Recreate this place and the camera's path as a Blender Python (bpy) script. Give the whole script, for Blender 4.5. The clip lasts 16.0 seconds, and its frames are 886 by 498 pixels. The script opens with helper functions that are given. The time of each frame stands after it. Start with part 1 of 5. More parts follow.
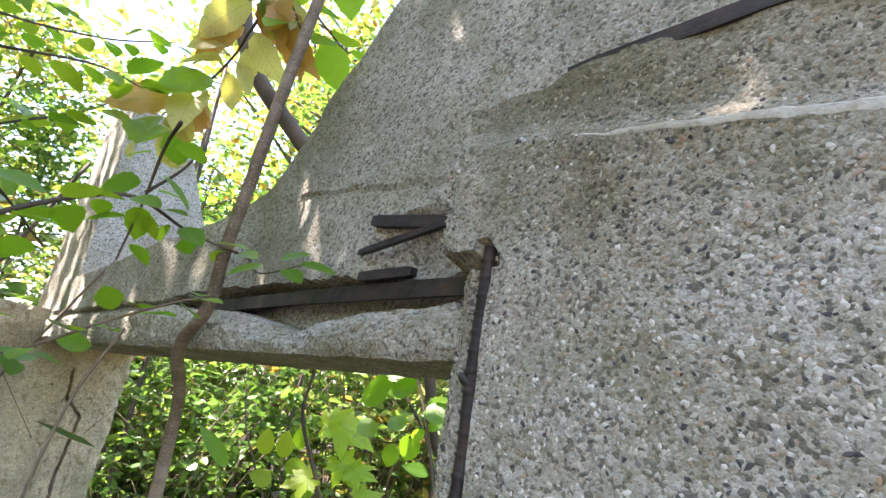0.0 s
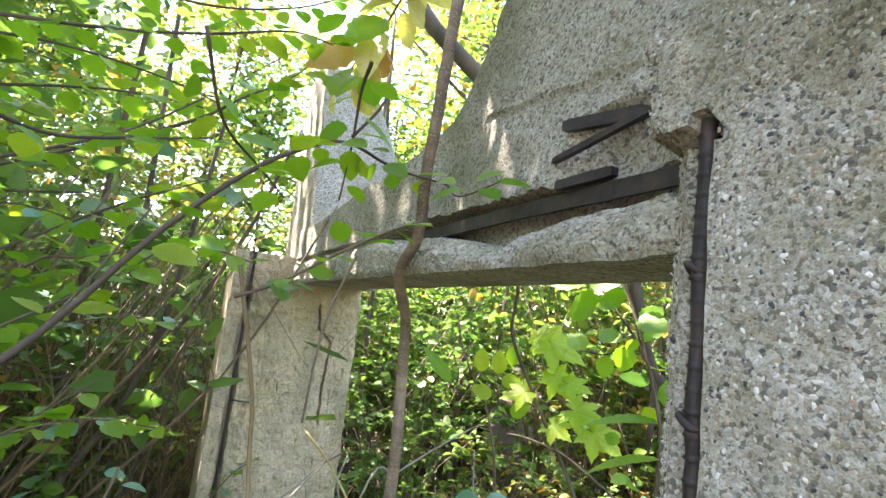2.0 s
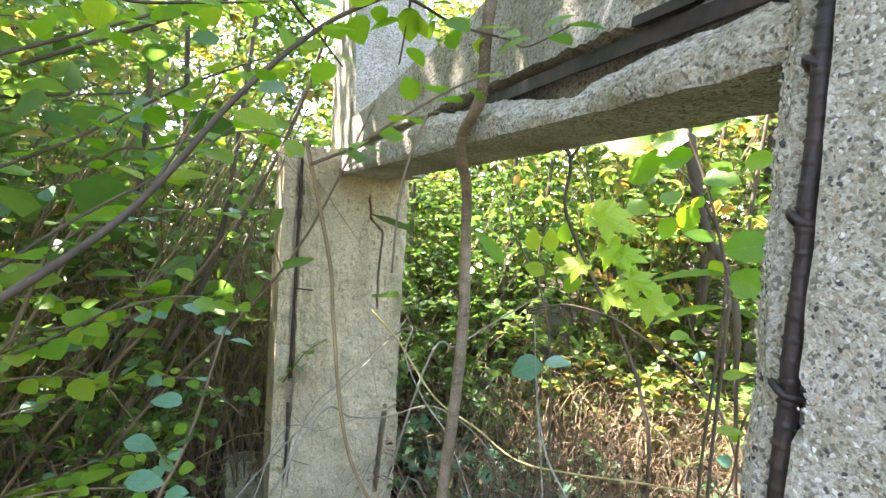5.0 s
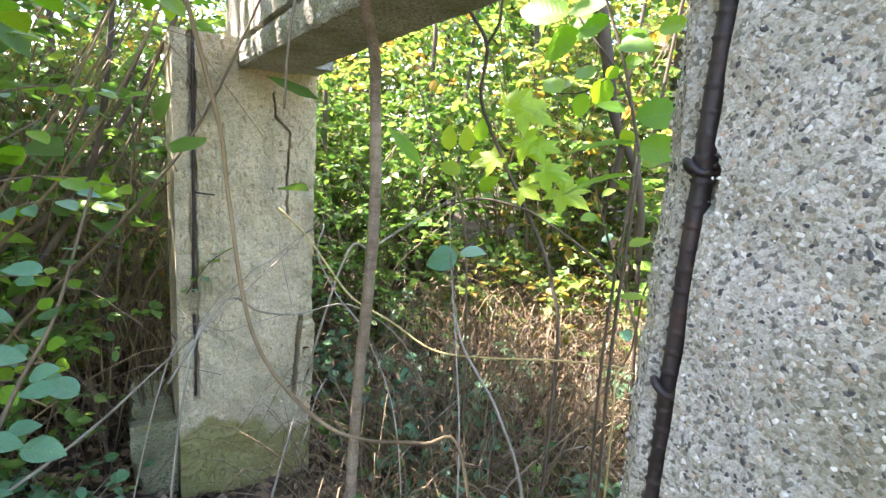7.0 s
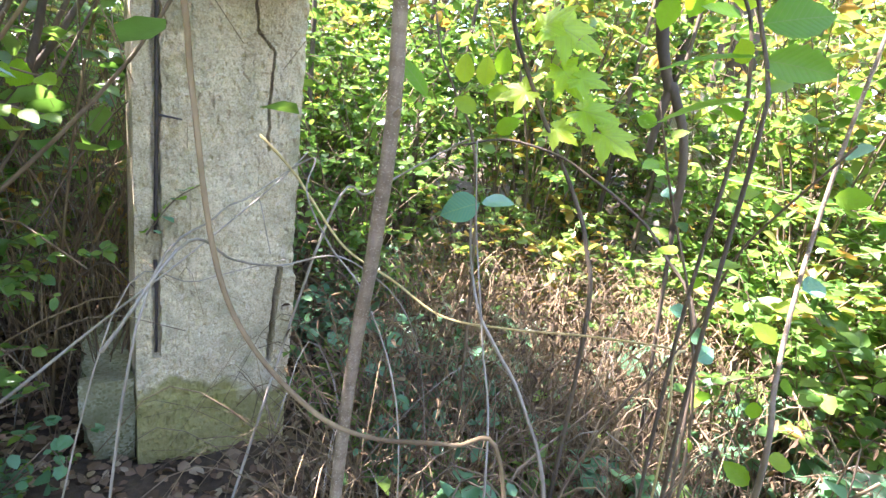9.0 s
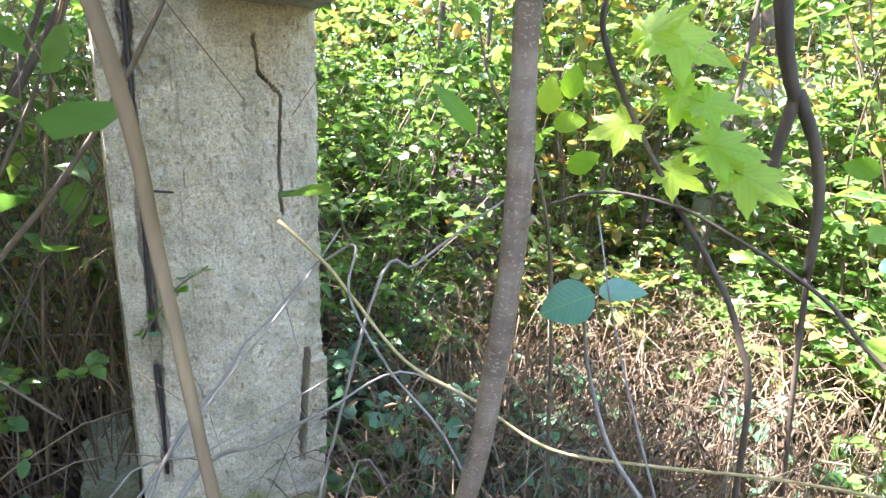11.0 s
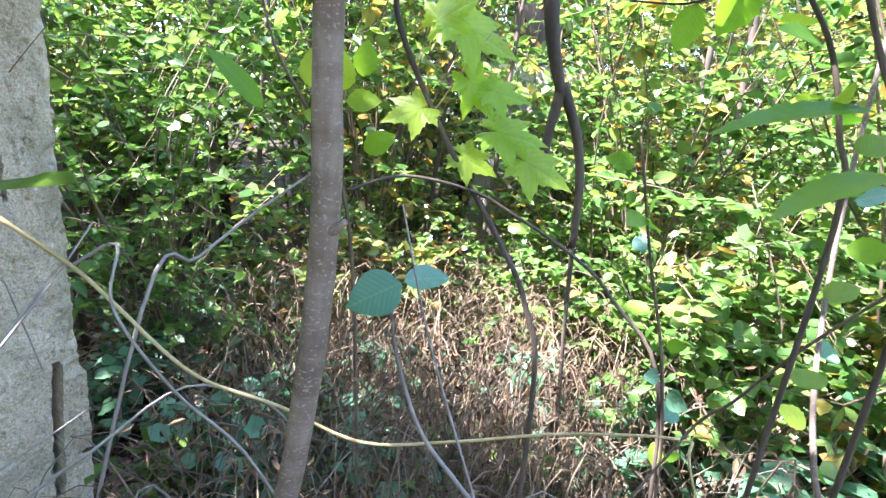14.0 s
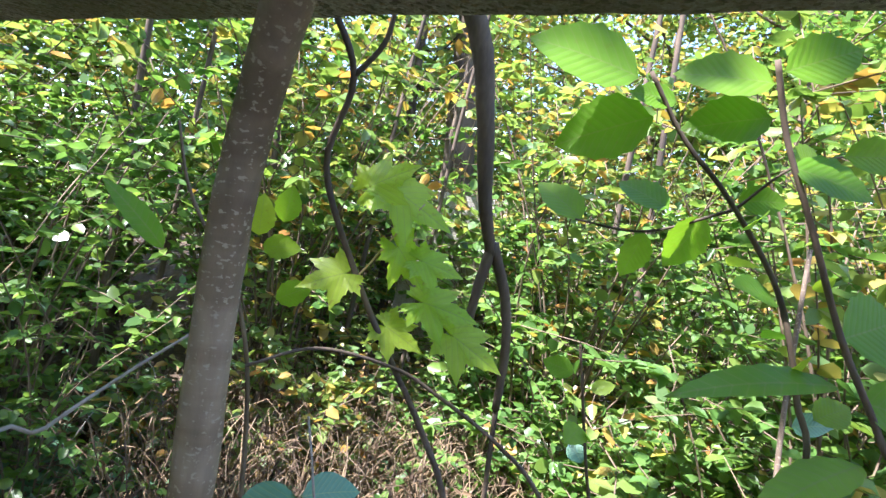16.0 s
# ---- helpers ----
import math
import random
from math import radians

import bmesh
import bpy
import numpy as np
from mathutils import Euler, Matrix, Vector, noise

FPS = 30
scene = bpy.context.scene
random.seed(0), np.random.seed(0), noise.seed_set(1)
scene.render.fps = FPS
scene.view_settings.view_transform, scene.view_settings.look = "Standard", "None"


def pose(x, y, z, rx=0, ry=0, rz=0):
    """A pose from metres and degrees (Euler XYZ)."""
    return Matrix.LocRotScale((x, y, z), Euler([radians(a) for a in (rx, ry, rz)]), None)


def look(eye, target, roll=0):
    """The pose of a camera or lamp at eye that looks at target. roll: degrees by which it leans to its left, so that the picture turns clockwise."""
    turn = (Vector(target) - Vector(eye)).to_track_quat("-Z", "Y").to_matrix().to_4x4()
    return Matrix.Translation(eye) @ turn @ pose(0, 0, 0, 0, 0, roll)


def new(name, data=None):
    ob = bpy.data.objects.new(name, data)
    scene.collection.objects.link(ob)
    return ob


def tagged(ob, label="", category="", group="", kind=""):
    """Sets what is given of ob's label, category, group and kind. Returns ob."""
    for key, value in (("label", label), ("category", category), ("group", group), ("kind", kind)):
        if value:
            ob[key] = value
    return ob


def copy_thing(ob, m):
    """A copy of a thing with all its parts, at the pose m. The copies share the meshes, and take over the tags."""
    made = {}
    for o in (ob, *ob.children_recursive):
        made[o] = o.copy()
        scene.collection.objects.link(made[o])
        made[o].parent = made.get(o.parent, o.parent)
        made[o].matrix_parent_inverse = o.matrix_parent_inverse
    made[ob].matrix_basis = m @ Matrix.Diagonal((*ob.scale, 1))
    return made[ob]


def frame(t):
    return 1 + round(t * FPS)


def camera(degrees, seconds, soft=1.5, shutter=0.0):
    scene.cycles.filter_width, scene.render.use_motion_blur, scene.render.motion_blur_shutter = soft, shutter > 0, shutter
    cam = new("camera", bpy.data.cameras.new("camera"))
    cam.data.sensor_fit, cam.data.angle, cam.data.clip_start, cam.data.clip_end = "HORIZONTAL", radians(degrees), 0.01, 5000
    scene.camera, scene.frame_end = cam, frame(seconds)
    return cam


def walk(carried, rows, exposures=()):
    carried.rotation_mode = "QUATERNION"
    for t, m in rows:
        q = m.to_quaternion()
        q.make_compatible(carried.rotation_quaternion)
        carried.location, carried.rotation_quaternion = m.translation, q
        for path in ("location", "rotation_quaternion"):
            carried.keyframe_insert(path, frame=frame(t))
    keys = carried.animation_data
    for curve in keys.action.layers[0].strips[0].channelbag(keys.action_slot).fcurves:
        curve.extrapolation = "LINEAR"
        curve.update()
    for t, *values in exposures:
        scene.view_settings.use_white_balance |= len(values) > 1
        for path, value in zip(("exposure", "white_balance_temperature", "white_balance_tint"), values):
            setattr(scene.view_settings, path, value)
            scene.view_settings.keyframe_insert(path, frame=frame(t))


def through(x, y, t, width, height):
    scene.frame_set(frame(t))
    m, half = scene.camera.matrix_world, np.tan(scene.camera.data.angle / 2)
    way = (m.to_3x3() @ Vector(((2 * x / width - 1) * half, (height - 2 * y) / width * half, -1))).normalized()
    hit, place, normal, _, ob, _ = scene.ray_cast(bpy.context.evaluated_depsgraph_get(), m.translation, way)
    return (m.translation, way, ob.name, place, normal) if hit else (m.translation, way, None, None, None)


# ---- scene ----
cam = camera(80.2, 16.0)
PATH = [
    (0, (0.04, 0.183, 1.626), (-0.206, 2.066, 2.254), 9.4),
    (0.5, (0.035, 0.182, 1.628), (-0.42, 2.059, 2.146), 9.2),
    (1, (0.029, 0.181, 1.616), (-0.611, 2.028, 2.04), 8.6),
    (1.5, (0.027, 0.195, 1.604), (-0.762, 2.001, 1.943), 7.6),
    (2, (0.026, 0.19, 1.6), (-0.868, 1.958, 1.872), 6.8),
    (2.5, (0.016, 0.192, 1.583), (-0.965, 1.924, 1.779), 6.0),
    (3, (0.007, 0.197, 1.569), (-1.054, 1.888, 1.694), 5.1),
    (5.5, (-0.018, 0.155, 1.498), (-0.933, 1.924, 1.32), 4.0),
    (6, (-0.02, 0.184, 1.456), (-0.815, 2.002, 1.206), 4.3),
    (6.5, (-0.026, 0.188, 1.428), (-0.723, 2.034, 1.096), 3.7),
    (7, (-0.014, 0.21, 1.412), (-0.697, 2.054, 1.051), 4.0),
    (7.5, (-0.001, 0.237, 1.399), (-0.675, 2.083, 1.027), 4.2),
    (8, (-0.02, 0.282, 1.38), (-0.673, 2.124, 0.955), 5.5),
    (8.5, (-0.056, 0.277, 1.345), (-0.645, 2.127, 0.868), 7.0),
    (9, (-0.194, 0.423, 1.32), (-0.77, 2.272, 0.821), 7.8),
    (11.5, (-0.494, 0.76, 1.416), (-1.048, 2.619, 0.928), 0.1),
    (12, (-0.464, 0.768, 1.392), (-0.826, 2.663, 0.865), 0.8),
    (12.5, (-0.444, 0.775, 1.373), (-0.588, 2.689, 0.81), 1.6),
    (13, (-0.47, 0.772, 1.367), (-0.457, 2.686, 0.785), 2.7),
    (13.5, (-0.505, 0.786, 1.397), (-0.401, 2.698, 0.818), 4.3),
    (14, (-0.514, 0.808, 1.424), (-0.34, 2.725, 0.884), 5.7),
    (14.5, (-0.512, 0.865, 1.494), (-0.213, 2.784, 1.019), 6.3),
    (15, (-0.527, 0.931, 1.524), (-0.14, 2.863, 1.18), 8.5),
    (15.5, (-0.522, 0.949, 1.54), (-0.086, 2.888, 1.315), 10.1),
    (16, (-0.524, 0.935, 1.541), (-0.099, 2.886, 1.425), 10.9),
]
walk(cam, [(t, look(eye, target, roll)) for t, eye, target, roll in PATH], [(0, 2.85, 6600, 25), (3, 3.27, 6800, 20), (5.5, 3.35, 6600, 22), (7, 3.35, 6500, 23), (9, 3.52, 6200, 27), (13, 3.3, 5600, 28), (14.5, 3.05, 5550, 26), (16, 2.42, 5750, 23)])

# ---- world and sun ----
SUN_AZ, SUN_EL = 262.0, 57.0      # degrees clockwise from +y, above the horizon
world = bpy.data.worlds.new("sky")
scene.world = world
world.use_nodes = True
wn = world.node_tree
sky = wn.nodes.new("ShaderNodeTexSky")
sky.sky_type, sky.sun_disc = "NISHITA", False
sky.sun_elevation, sky.sun_rotation = radians(SUN_EL), radians(SUN_AZ)
wn.links.new(sky.outputs[0], wn.nodes["Background"].inputs[0])
wn.nodes["Background"].inputs[1].default_value = 0.15
sun = new("sun", bpy.data.lights.new("sun", "SUN"))
sun.data.energy, sun.data.angle, sun.data.color = 5.0, radians(0.5), (1.0, 0.95, 0.86)
sun_dir = Vector((math.sin(radians(SUN_AZ)) * math.cos(radians(SUN_EL)), math.cos(radians(SUN_AZ)) * math.cos(radians(SUN_EL)), math.sin(radians(SUN_EL))))
sun.matrix_world = look(sun_dir * 60, (0, 0, 0))

# ---- materials ----


class Mat:
    """A small wrapper to write node materials shortly."""

    def __init__(self, name, rough=0.8, metal=0.0):
        self.m = bpy.data.materials.new(name)
        self.m.use_nodes = True
        self.t = self.m.node_tree
        self.b = self.t.nodes["Principled BSDF"]
        self.b.inputs["Roughness"].default_value = rough
        self.b.inputs["Metallic"].default_value = metal
        self.co = self.t.nodes.new("ShaderNodeTexCoord").outputs["Object"]

    def link(self, a, b):
        self.t.links.new(a, b)

    def noise(self, scale, detail=4, stretch=None):
        n = self.t.nodes.new("ShaderNodeTexNoise")
        n.inputs["Scale"].default_value, n.inputs["Detail"].default_value = scale, detail
        self.link(self.mapped(stretch), n.inputs["Vector"])
        return n.outputs["Fac"]

    def mapped(self, stretch):
        if not stretch:
            return self.co
        m = self.t.nodes.new("ShaderNodeMapping")
        m.inputs["Scale"].default_value = stretch
        self.link(self.co, m.inputs["Vector"])
        return m.outputs[0]

    def voronoi(self, scale, out="Color", feature="F1", rnd=1.0):
        n = self.t.nodes.new("ShaderNodeTexVoronoi")
        n.feature = feature
        n.inputs["Scale"].default_value = scale
        n.inputs["Randomness"].default_value = rnd
        self.link(self.co, n.inputs["Vector"])
        return n.outputs[out]

    def ramp(self, fac, stops):
        r = self.t.nodes.new("ShaderNodeValToRGB")
        el = r.color_ramp.elements
        while len(el) < len(stops):
            el.new(0.5)
        for e, (p, c) in zip(el, stops):
            e.position, e.color = p, (*c, 1) if len(c) == 3 else c
        self.link(fac, r.inputs[0])
        return r.outputs[0]

    def mix(self, fac, a, b, how="MIX"):
        n = self.t.nodes.new("ShaderNodeMix")
        n.data_type, n.blend_type = "RGBA", how
        for sock, v in ((n.inputs[0], fac), (n.inputs[6], a), (n.inputs[7], b)):
            if isinstance(v, (int, float)):
                sock.default_value = v
            elif isinstance(v, tuple):
                sock.default_value = (*v, 1)
            else:
                self.link(v, sock)
        return n.outputs[2]

    def bump(self, height, strength, dist, base=None):
        n = self.t.nodes.new("ShaderNodeBump")
        n.inputs["Strength"].default_value, n.inputs["Distance"].default_value = strength, dist
        self.link(height, n.inputs["Height"])
        if base is not None:
            self.link(base, n.inputs["Normal"])
        return n.outputs[0]

    def done(self, colour, normal=None):
        if isinstance(colour, tuple):
            self.b.inputs["Base Color"].default_value = (*colour, 1)
        else:
            self.link(colour, self.b.inputs["Base Color"])
        if normal is not None:
            self.link(normal, self.b.inputs["Normal"])
        return self.m


def concrete_material(name, tint_a, tint_b, grain, contrast, moss=0.25, relief=1.0):
    """Weathered washed-out concrete: sand, small stones of many greys, stains and a green-brown film."""
    k = Mat(name, 0.93)
    big, mid = k.noise(2.6, 6), k.noise(11, 7)
    base = k.ramp(big, [(0.3, tint_a), (0.7, tint_b)])
    def cells(scale):
        grey = k.t.nodes.new("ShaderNodeSeparateColor")
        k.link(k.voronoi(scale), grey.inputs[0])
        return grey.outputs[0]
    stones = k.ramp(cells(grain), [(0.0, (0.03, 0.03, 0.035)), (0.16, (0.09, 0.09, 0.095)), (0.2, (0.34, 0.32, 0.28)), (0.32, (0.5, 0.48, 0.43)), (0.42, (0.42, 0.3, 0.2)), (0.47, (0.5, 0.47, 0.41)), (0.75, (0.62, 0.6, 0.55)), (1.0, (0.8, 0.78, 0.73))])
    col = k.mix(contrast, base, stones)
    sand = k.ramp(cells(grain * 2.6), [(0.0, (0.25, 0.25, 0.26)), (0.2, (0.62, 0.6, 0.56)), (0.7, (1, 1, 1)), (1.0, (1, 1, 1))])
    col = k.mix(min(1.0, contrast * 1.1), col, sand, "MULTIPLY")
    film = k.ramp(mid, [(0.42, (0, 0, 0)), (0.72, (moss, moss, moss))])
    col = k.mix(film, col, (0.2, 0.185, 0.1))
    lichen = k.ramp(k.noise(4.5, 7), [(0.5, (0, 0, 0)), (0.66, (moss, moss, moss))])
    col = k.mix(lichen, col, (0.15, 0.145, 0.07))
    n = k.bump(k.noise(260, 6), 0.7 * relief, 0.003)
    n = k.bump(k.voronoi(grain, "Distance"), 0.3 * relief, -0.002, n)
    n = k.bump(k.noise(38, 5), 0.5 * relief, 0.006, n)
    return k.done(col, n)


M_CONC = concrete_material("washed_concrete", (0.34, 0.315, 0.25), (0.55, 0.53, 0.48), 310, 0.62, 0.5, 1.0)
M_BEAM = concrete_material("weathered_concrete", (0.34, 0.32, 0.255), (0.52, 0.49, 0.41), 225, 0.62, 0.5, 1.1)
M_SMOOTH = concrete_material("pale_concrete", (0.72, 0.56, 0.33), (0.92, 0.78, 0.52), 190, 0.34, 0.4, 2.2)


def grow_moss(m):
    """A green film of moss on the damp foot of the pillar, with a ragged upper rim."""
    t = m.node_tree
    co = t.nodes.new("ShaderNodeTexCoord").outputs["Object"]
    sep = t.nodes.new("ShaderNodeSeparateXYZ")
    n = t.nodes.new("ShaderNodeTexNoise")
    n.inputs["Scale"].default_value = 5.0
    t.links.new(co, sep.inputs[0])
    t.links.new(co, n.inputs["Vector"])
    mad = t.nodes.new("ShaderNodeMath")
    mad.operation = "MULTIPLY_ADD"
    t.links.new(n.outputs["Fac"], mad.inputs[0])
    mad.inputs[1].default_value = -0.55
    t.links.new(sep.outputs[2], mad.inputs[2])
    r = t.nodes.new("ShaderNodeValToRGB")
    r.color_ramp.elements[0].position, r.color_ramp.elements[0].color = 0.0, (0.8, 0.8, 0.8, 1)
    r.color_ramp.elements[1].position, r.color_ramp.elements[1].color = 0.06, (0, 0, 0, 1)
    add = t.nodes.new("ShaderNodeMath")
    add.inputs[1].default_value = 0.16
    t.links.new(mad.outputs[0], add.inputs[0])
    t.links.new(add.outputs[0], r.inputs[0])
    mix = t.nodes.new("ShaderNodeMix")
    mix.data_type = "RGBA"
    base = t.nodes["Principled BSDF"].inputs["Base Color"]
    t.links.new(r.outputs[0], mix.inputs[0])
    t.links.new(base.links[0].from_socket, mix.inputs[6])
    mix.inputs[7].default_value = (0.27, 0.25, 0.07, 1)
    t.links.new(mix.outputs[2], base)


def crust_and_shade(m):
    """An olive-brown crust of dirt and algae, plus painted shade, over the pillar's head, thinning out downwards in
    patches.
    """
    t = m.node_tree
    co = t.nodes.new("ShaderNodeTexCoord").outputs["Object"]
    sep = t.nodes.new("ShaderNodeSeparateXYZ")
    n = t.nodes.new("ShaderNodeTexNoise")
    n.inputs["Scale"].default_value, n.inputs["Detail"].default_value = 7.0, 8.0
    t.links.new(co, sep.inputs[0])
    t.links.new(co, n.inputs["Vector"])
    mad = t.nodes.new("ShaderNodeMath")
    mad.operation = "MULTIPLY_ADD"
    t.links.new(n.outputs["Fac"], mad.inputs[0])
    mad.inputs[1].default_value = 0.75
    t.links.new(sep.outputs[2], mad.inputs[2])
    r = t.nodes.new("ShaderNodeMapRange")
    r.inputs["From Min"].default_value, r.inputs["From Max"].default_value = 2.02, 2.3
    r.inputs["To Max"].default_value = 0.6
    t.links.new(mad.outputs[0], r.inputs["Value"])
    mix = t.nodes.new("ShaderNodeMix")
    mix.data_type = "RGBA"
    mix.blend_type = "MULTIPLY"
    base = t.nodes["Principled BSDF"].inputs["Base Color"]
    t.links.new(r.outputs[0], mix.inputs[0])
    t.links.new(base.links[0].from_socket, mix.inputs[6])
    # Deeper than the film alone: shade for the too bright head is multiplied in.
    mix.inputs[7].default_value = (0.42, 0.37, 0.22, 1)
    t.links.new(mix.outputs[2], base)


grow_moss(M_SMOOTH)
crust_and_shade(M_CONC)
M_MORTAR = concrete_material("white_mortar", (0.66, 0.65, 0.6), (0.75, 0.74, 0.7), 200, 0.12, 0.05)
M_MOSS = concrete_material("mossy_concrete", (0.16, 0.17, 0.06), (0.3, 0.3, 0.14), 120, 0.3, 0.8)


def iron_material():
    k = Mat("rusted_iron", 0.55, 0.25)
    n1, n2 = k.noise(30, 6), k.noise(160, 4)
    col = k.ramp(n1, [(0.3, (0.028, 0.021, 0.021)), (0.55, (0.052, 0.042, 0.044)), (0.72, (0.085, 0.052, 0.042)), (0.88, (0.16, 0.075, 0.045))])
    return k.done(col, k.bump(n2, 0.6, 0.002, k.bump(n1, 0.5, 0.004)))


def bark_material(name, dark, light, rings=0.0):
    k = Mat(name, 0.85)
    n1, n2 = k.noise(9, 5, (1, 1, 0.35)), k.noise(110, 4, (1, 1, 0.3))
    col = k.ramp(n1, [(0.3, dark), (0.7, light)])
    col = k.mix(0.35, col, k.ramp(n2, [(0.35, (0.4, 0.4, 0.4)), (0.65, (1, 1, 1))]), "MULTIPLY")
    if rings:
        spot = k.ramp(k.noise(240, 2, (1, 1, 1.5)), [(0.6, (0, 0, 0)), (0.66, (rings, rings, rings))])
        band = k.ramp(k.noise(16, 4, (0.5, 0.5, 3.0)), [(0.4, (0.62, 0.58, 0.52)), (0.6, (1, 1, 1))])
        col = k.mix(0.7, col, band, "MULTIPLY")
        col = k.mix(spot, col, (0.42, 0.36, 0.28))
    return k.done(col, k.bump(n2, 0.5, 0.002))


def leaf_material(name, colours, through=0.45, gloss=0.42, scale=11.0):
    """Leaves: their colour changes from leaf to leaf, and light comes through them."""
    k = Mat(name, gloss)
    geo = k.t.nodes.new("ShaderNodeNewGeometry")
    step = 1.0 / max(1, len(colours) - 1)
    col = k.ramp(geo.outputs["Random Per Island"], [(i * step, c) for i, c in enumerate(colours)])
    col = k.mix(0.3, col, k.ramp(k.noise(scale * 3, 4), [(0.3, (0.55, 0.5, 0.35)), (0.6, (1, 1, 1))]), "MULTIPLY")
    k.done(col, k.bump(k.noise(scale * 14, 2), 0.25, 0.002))
    tr = k.t.nodes.new("ShaderNodeBsdfTranslucent")
    k.link(k.mix(1.0, col, (1.0, 1.0, 0.6), "MULTIPLY"), tr.inputs[0])
    ms = k.t.nodes.new("ShaderNodeMixShader")
    ms.inputs[0].default_value = through
    k.link(k.b.outputs[0], ms.inputs[1])
    k.link(tr.outputs[0], ms.inputs[2])
    k.link(ms.outputs[0], k.t.nodes["Material Output"].inputs[0])
    return k.m


M_IRON = iron_material()
M_BARK = bark_material("grey_brown_bark", (0.17, 0.125, 0.088), (0.4, 0.31, 0.23), 0.85)
M_BARK_DARK = bark_material("dark_bark", (0.06, 0.045, 0.032), (0.17, 0.125, 0.085))
M_TWIG = bark_material("twig_bark", (0.11, 0.078, 0.048), (0.25, 0.185, 0.12))
M_DRY = bark_material("dry_stem", (0.13, 0.085, 0.045), (0.36, 0.26, 0.145))
M_PALE = bark_material("dead_wood", (0.2, 0.17, 0.13), (0.42, 0.37, 0.31))
M_CANE = bark_material("yellow_cane", (0.42, 0.32, 0.12), (0.6, 0.48, 0.22))
M_LEAF = leaf_material("green_leaves", [(0.07, 0.16, 0.035), (0.11, 0.24, 0.05), (0.16, 0.3, 0.07), (0.24, 0.38, 0.07), (0.12, 0.25, 0.07)], 0.55, 0.36)
M_CROWN = leaf_material("crown_leaves", [(0.14, 0.25, 0.05), (0.2, 0.32, 0.07), (0.32, 0.42, 0.09), (0.18, 0.3, 0.1), (0.16, 0.28, 0.11), (0.5, 0.42, 0.1), (0.48, 0.24, 0.07)], 0.5, 0.32)
M_BLUISH = leaf_material("bluish_leaves", [(0.08, 0.2, 0.09), (0.12, 0.26, 0.14), (0.1, 0.24, 0.1)], 0.3)
M_BRIGHT = leaf_material("bright_leaves", [(0.2, 0.42, 0.02), (0.28, 0.5, 0.03), (0.36, 0.52, 0.04)], 0.6)
M_YELLOW = leaf_material("yellow_leaves", [(0.6, 0.5, 0.1), (0.7, 0.58, 0.2), (0.62, 0.3, 0.08), (0.36, 0.44, 0.06)], 0.5)
M_LITTER = leaf_material("litter_leaves", [(0.1, 0.06, 0.035), (0.2, 0.12, 0.07), (0.32, 0.22, 0.14), (0.15, 0.09, 0.05), (0.45, 0.36, 0.24)], 0.1, 0.8)
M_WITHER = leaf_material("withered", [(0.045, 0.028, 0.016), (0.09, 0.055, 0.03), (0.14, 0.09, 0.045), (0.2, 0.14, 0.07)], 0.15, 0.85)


def soil_material():
    k = Mat("forest_soil", 0.95)
    n1, n2 = k.noise(1.6, 6), k.noise(26, 8)
    col = k.ramp(n1, [(0.3, (0.045, 0.03, 0.02)), (0.7, (0.13, 0.09, 0.055))])
    col = k.mix(0.6, col, k.ramp(n2, [(0.35, (0.4, 0.38, 0.35)), (0.65, (1, 1, 1))]), "MULTIPLY")
    return k.done(col, k.bump(n2, 0.9, 0.02))


M_SOIL = soil_material()

# ---- small builders ----
FRAME = pose(0.007, 0.716, 0, 0, 0, -37.81)     # the frame's own axes: x = -s (along the beam), y = d (behind its face)


def W(s, d, z):
    """A place in the world from the length along the beam, the depth behind its face, and the height."""
    return FRAME @ Vector((-s, d, z))


def mesh_from(name, verts, faces, material, smooth=True):
    me = bpy.data.meshes.new(name)
    me.from_pydata([tuple(v) for v in verts], [], faces)
    me.materials.append(material)
    if smooth:
        me.polygons.foreach_set("use_smooth", [True] * len(me.polygons))
    me.update()
    return me


def thing(name, label, category, at=(0, 0, 0), kind="", group=""):
    ob = new(name)
    ob.empty_display_size = 0.05
    ob.matrix_world = at if isinstance(at, Matrix) else Matrix.Translation(at)
    return tagged(ob, label, category, group, kind)


def child(name, me, parent, label="", local=None, kind=""):
    ob = new(name, me)
    ob.parent = parent
    if local is not None:
        ob.matrix_basis = local
    return tagged(ob, label, kind=kind)


def smooth_path(points, per=6):
    """A Catmull-Rom line through the points."""
    p = [Vector(q) for q in points]
    p = [p[0] * 2 - p[1]] + p + [p[-1] * 2 - p[-2]]
    out = []
    for i in range(1, len(p) - 2):
        for j in range(per):
            t = j / per
            a, b, c, e = p[i - 1], p[i], p[i + 1], p[i + 2]
            out.append(0.5 * ((2 * b) + (c - a) * t + (2 * a - 5 * b + 4 * c - e) * t * t + (3 * b - a - 3 * c + e) * t ** 3))
    return out + [p[-2]]


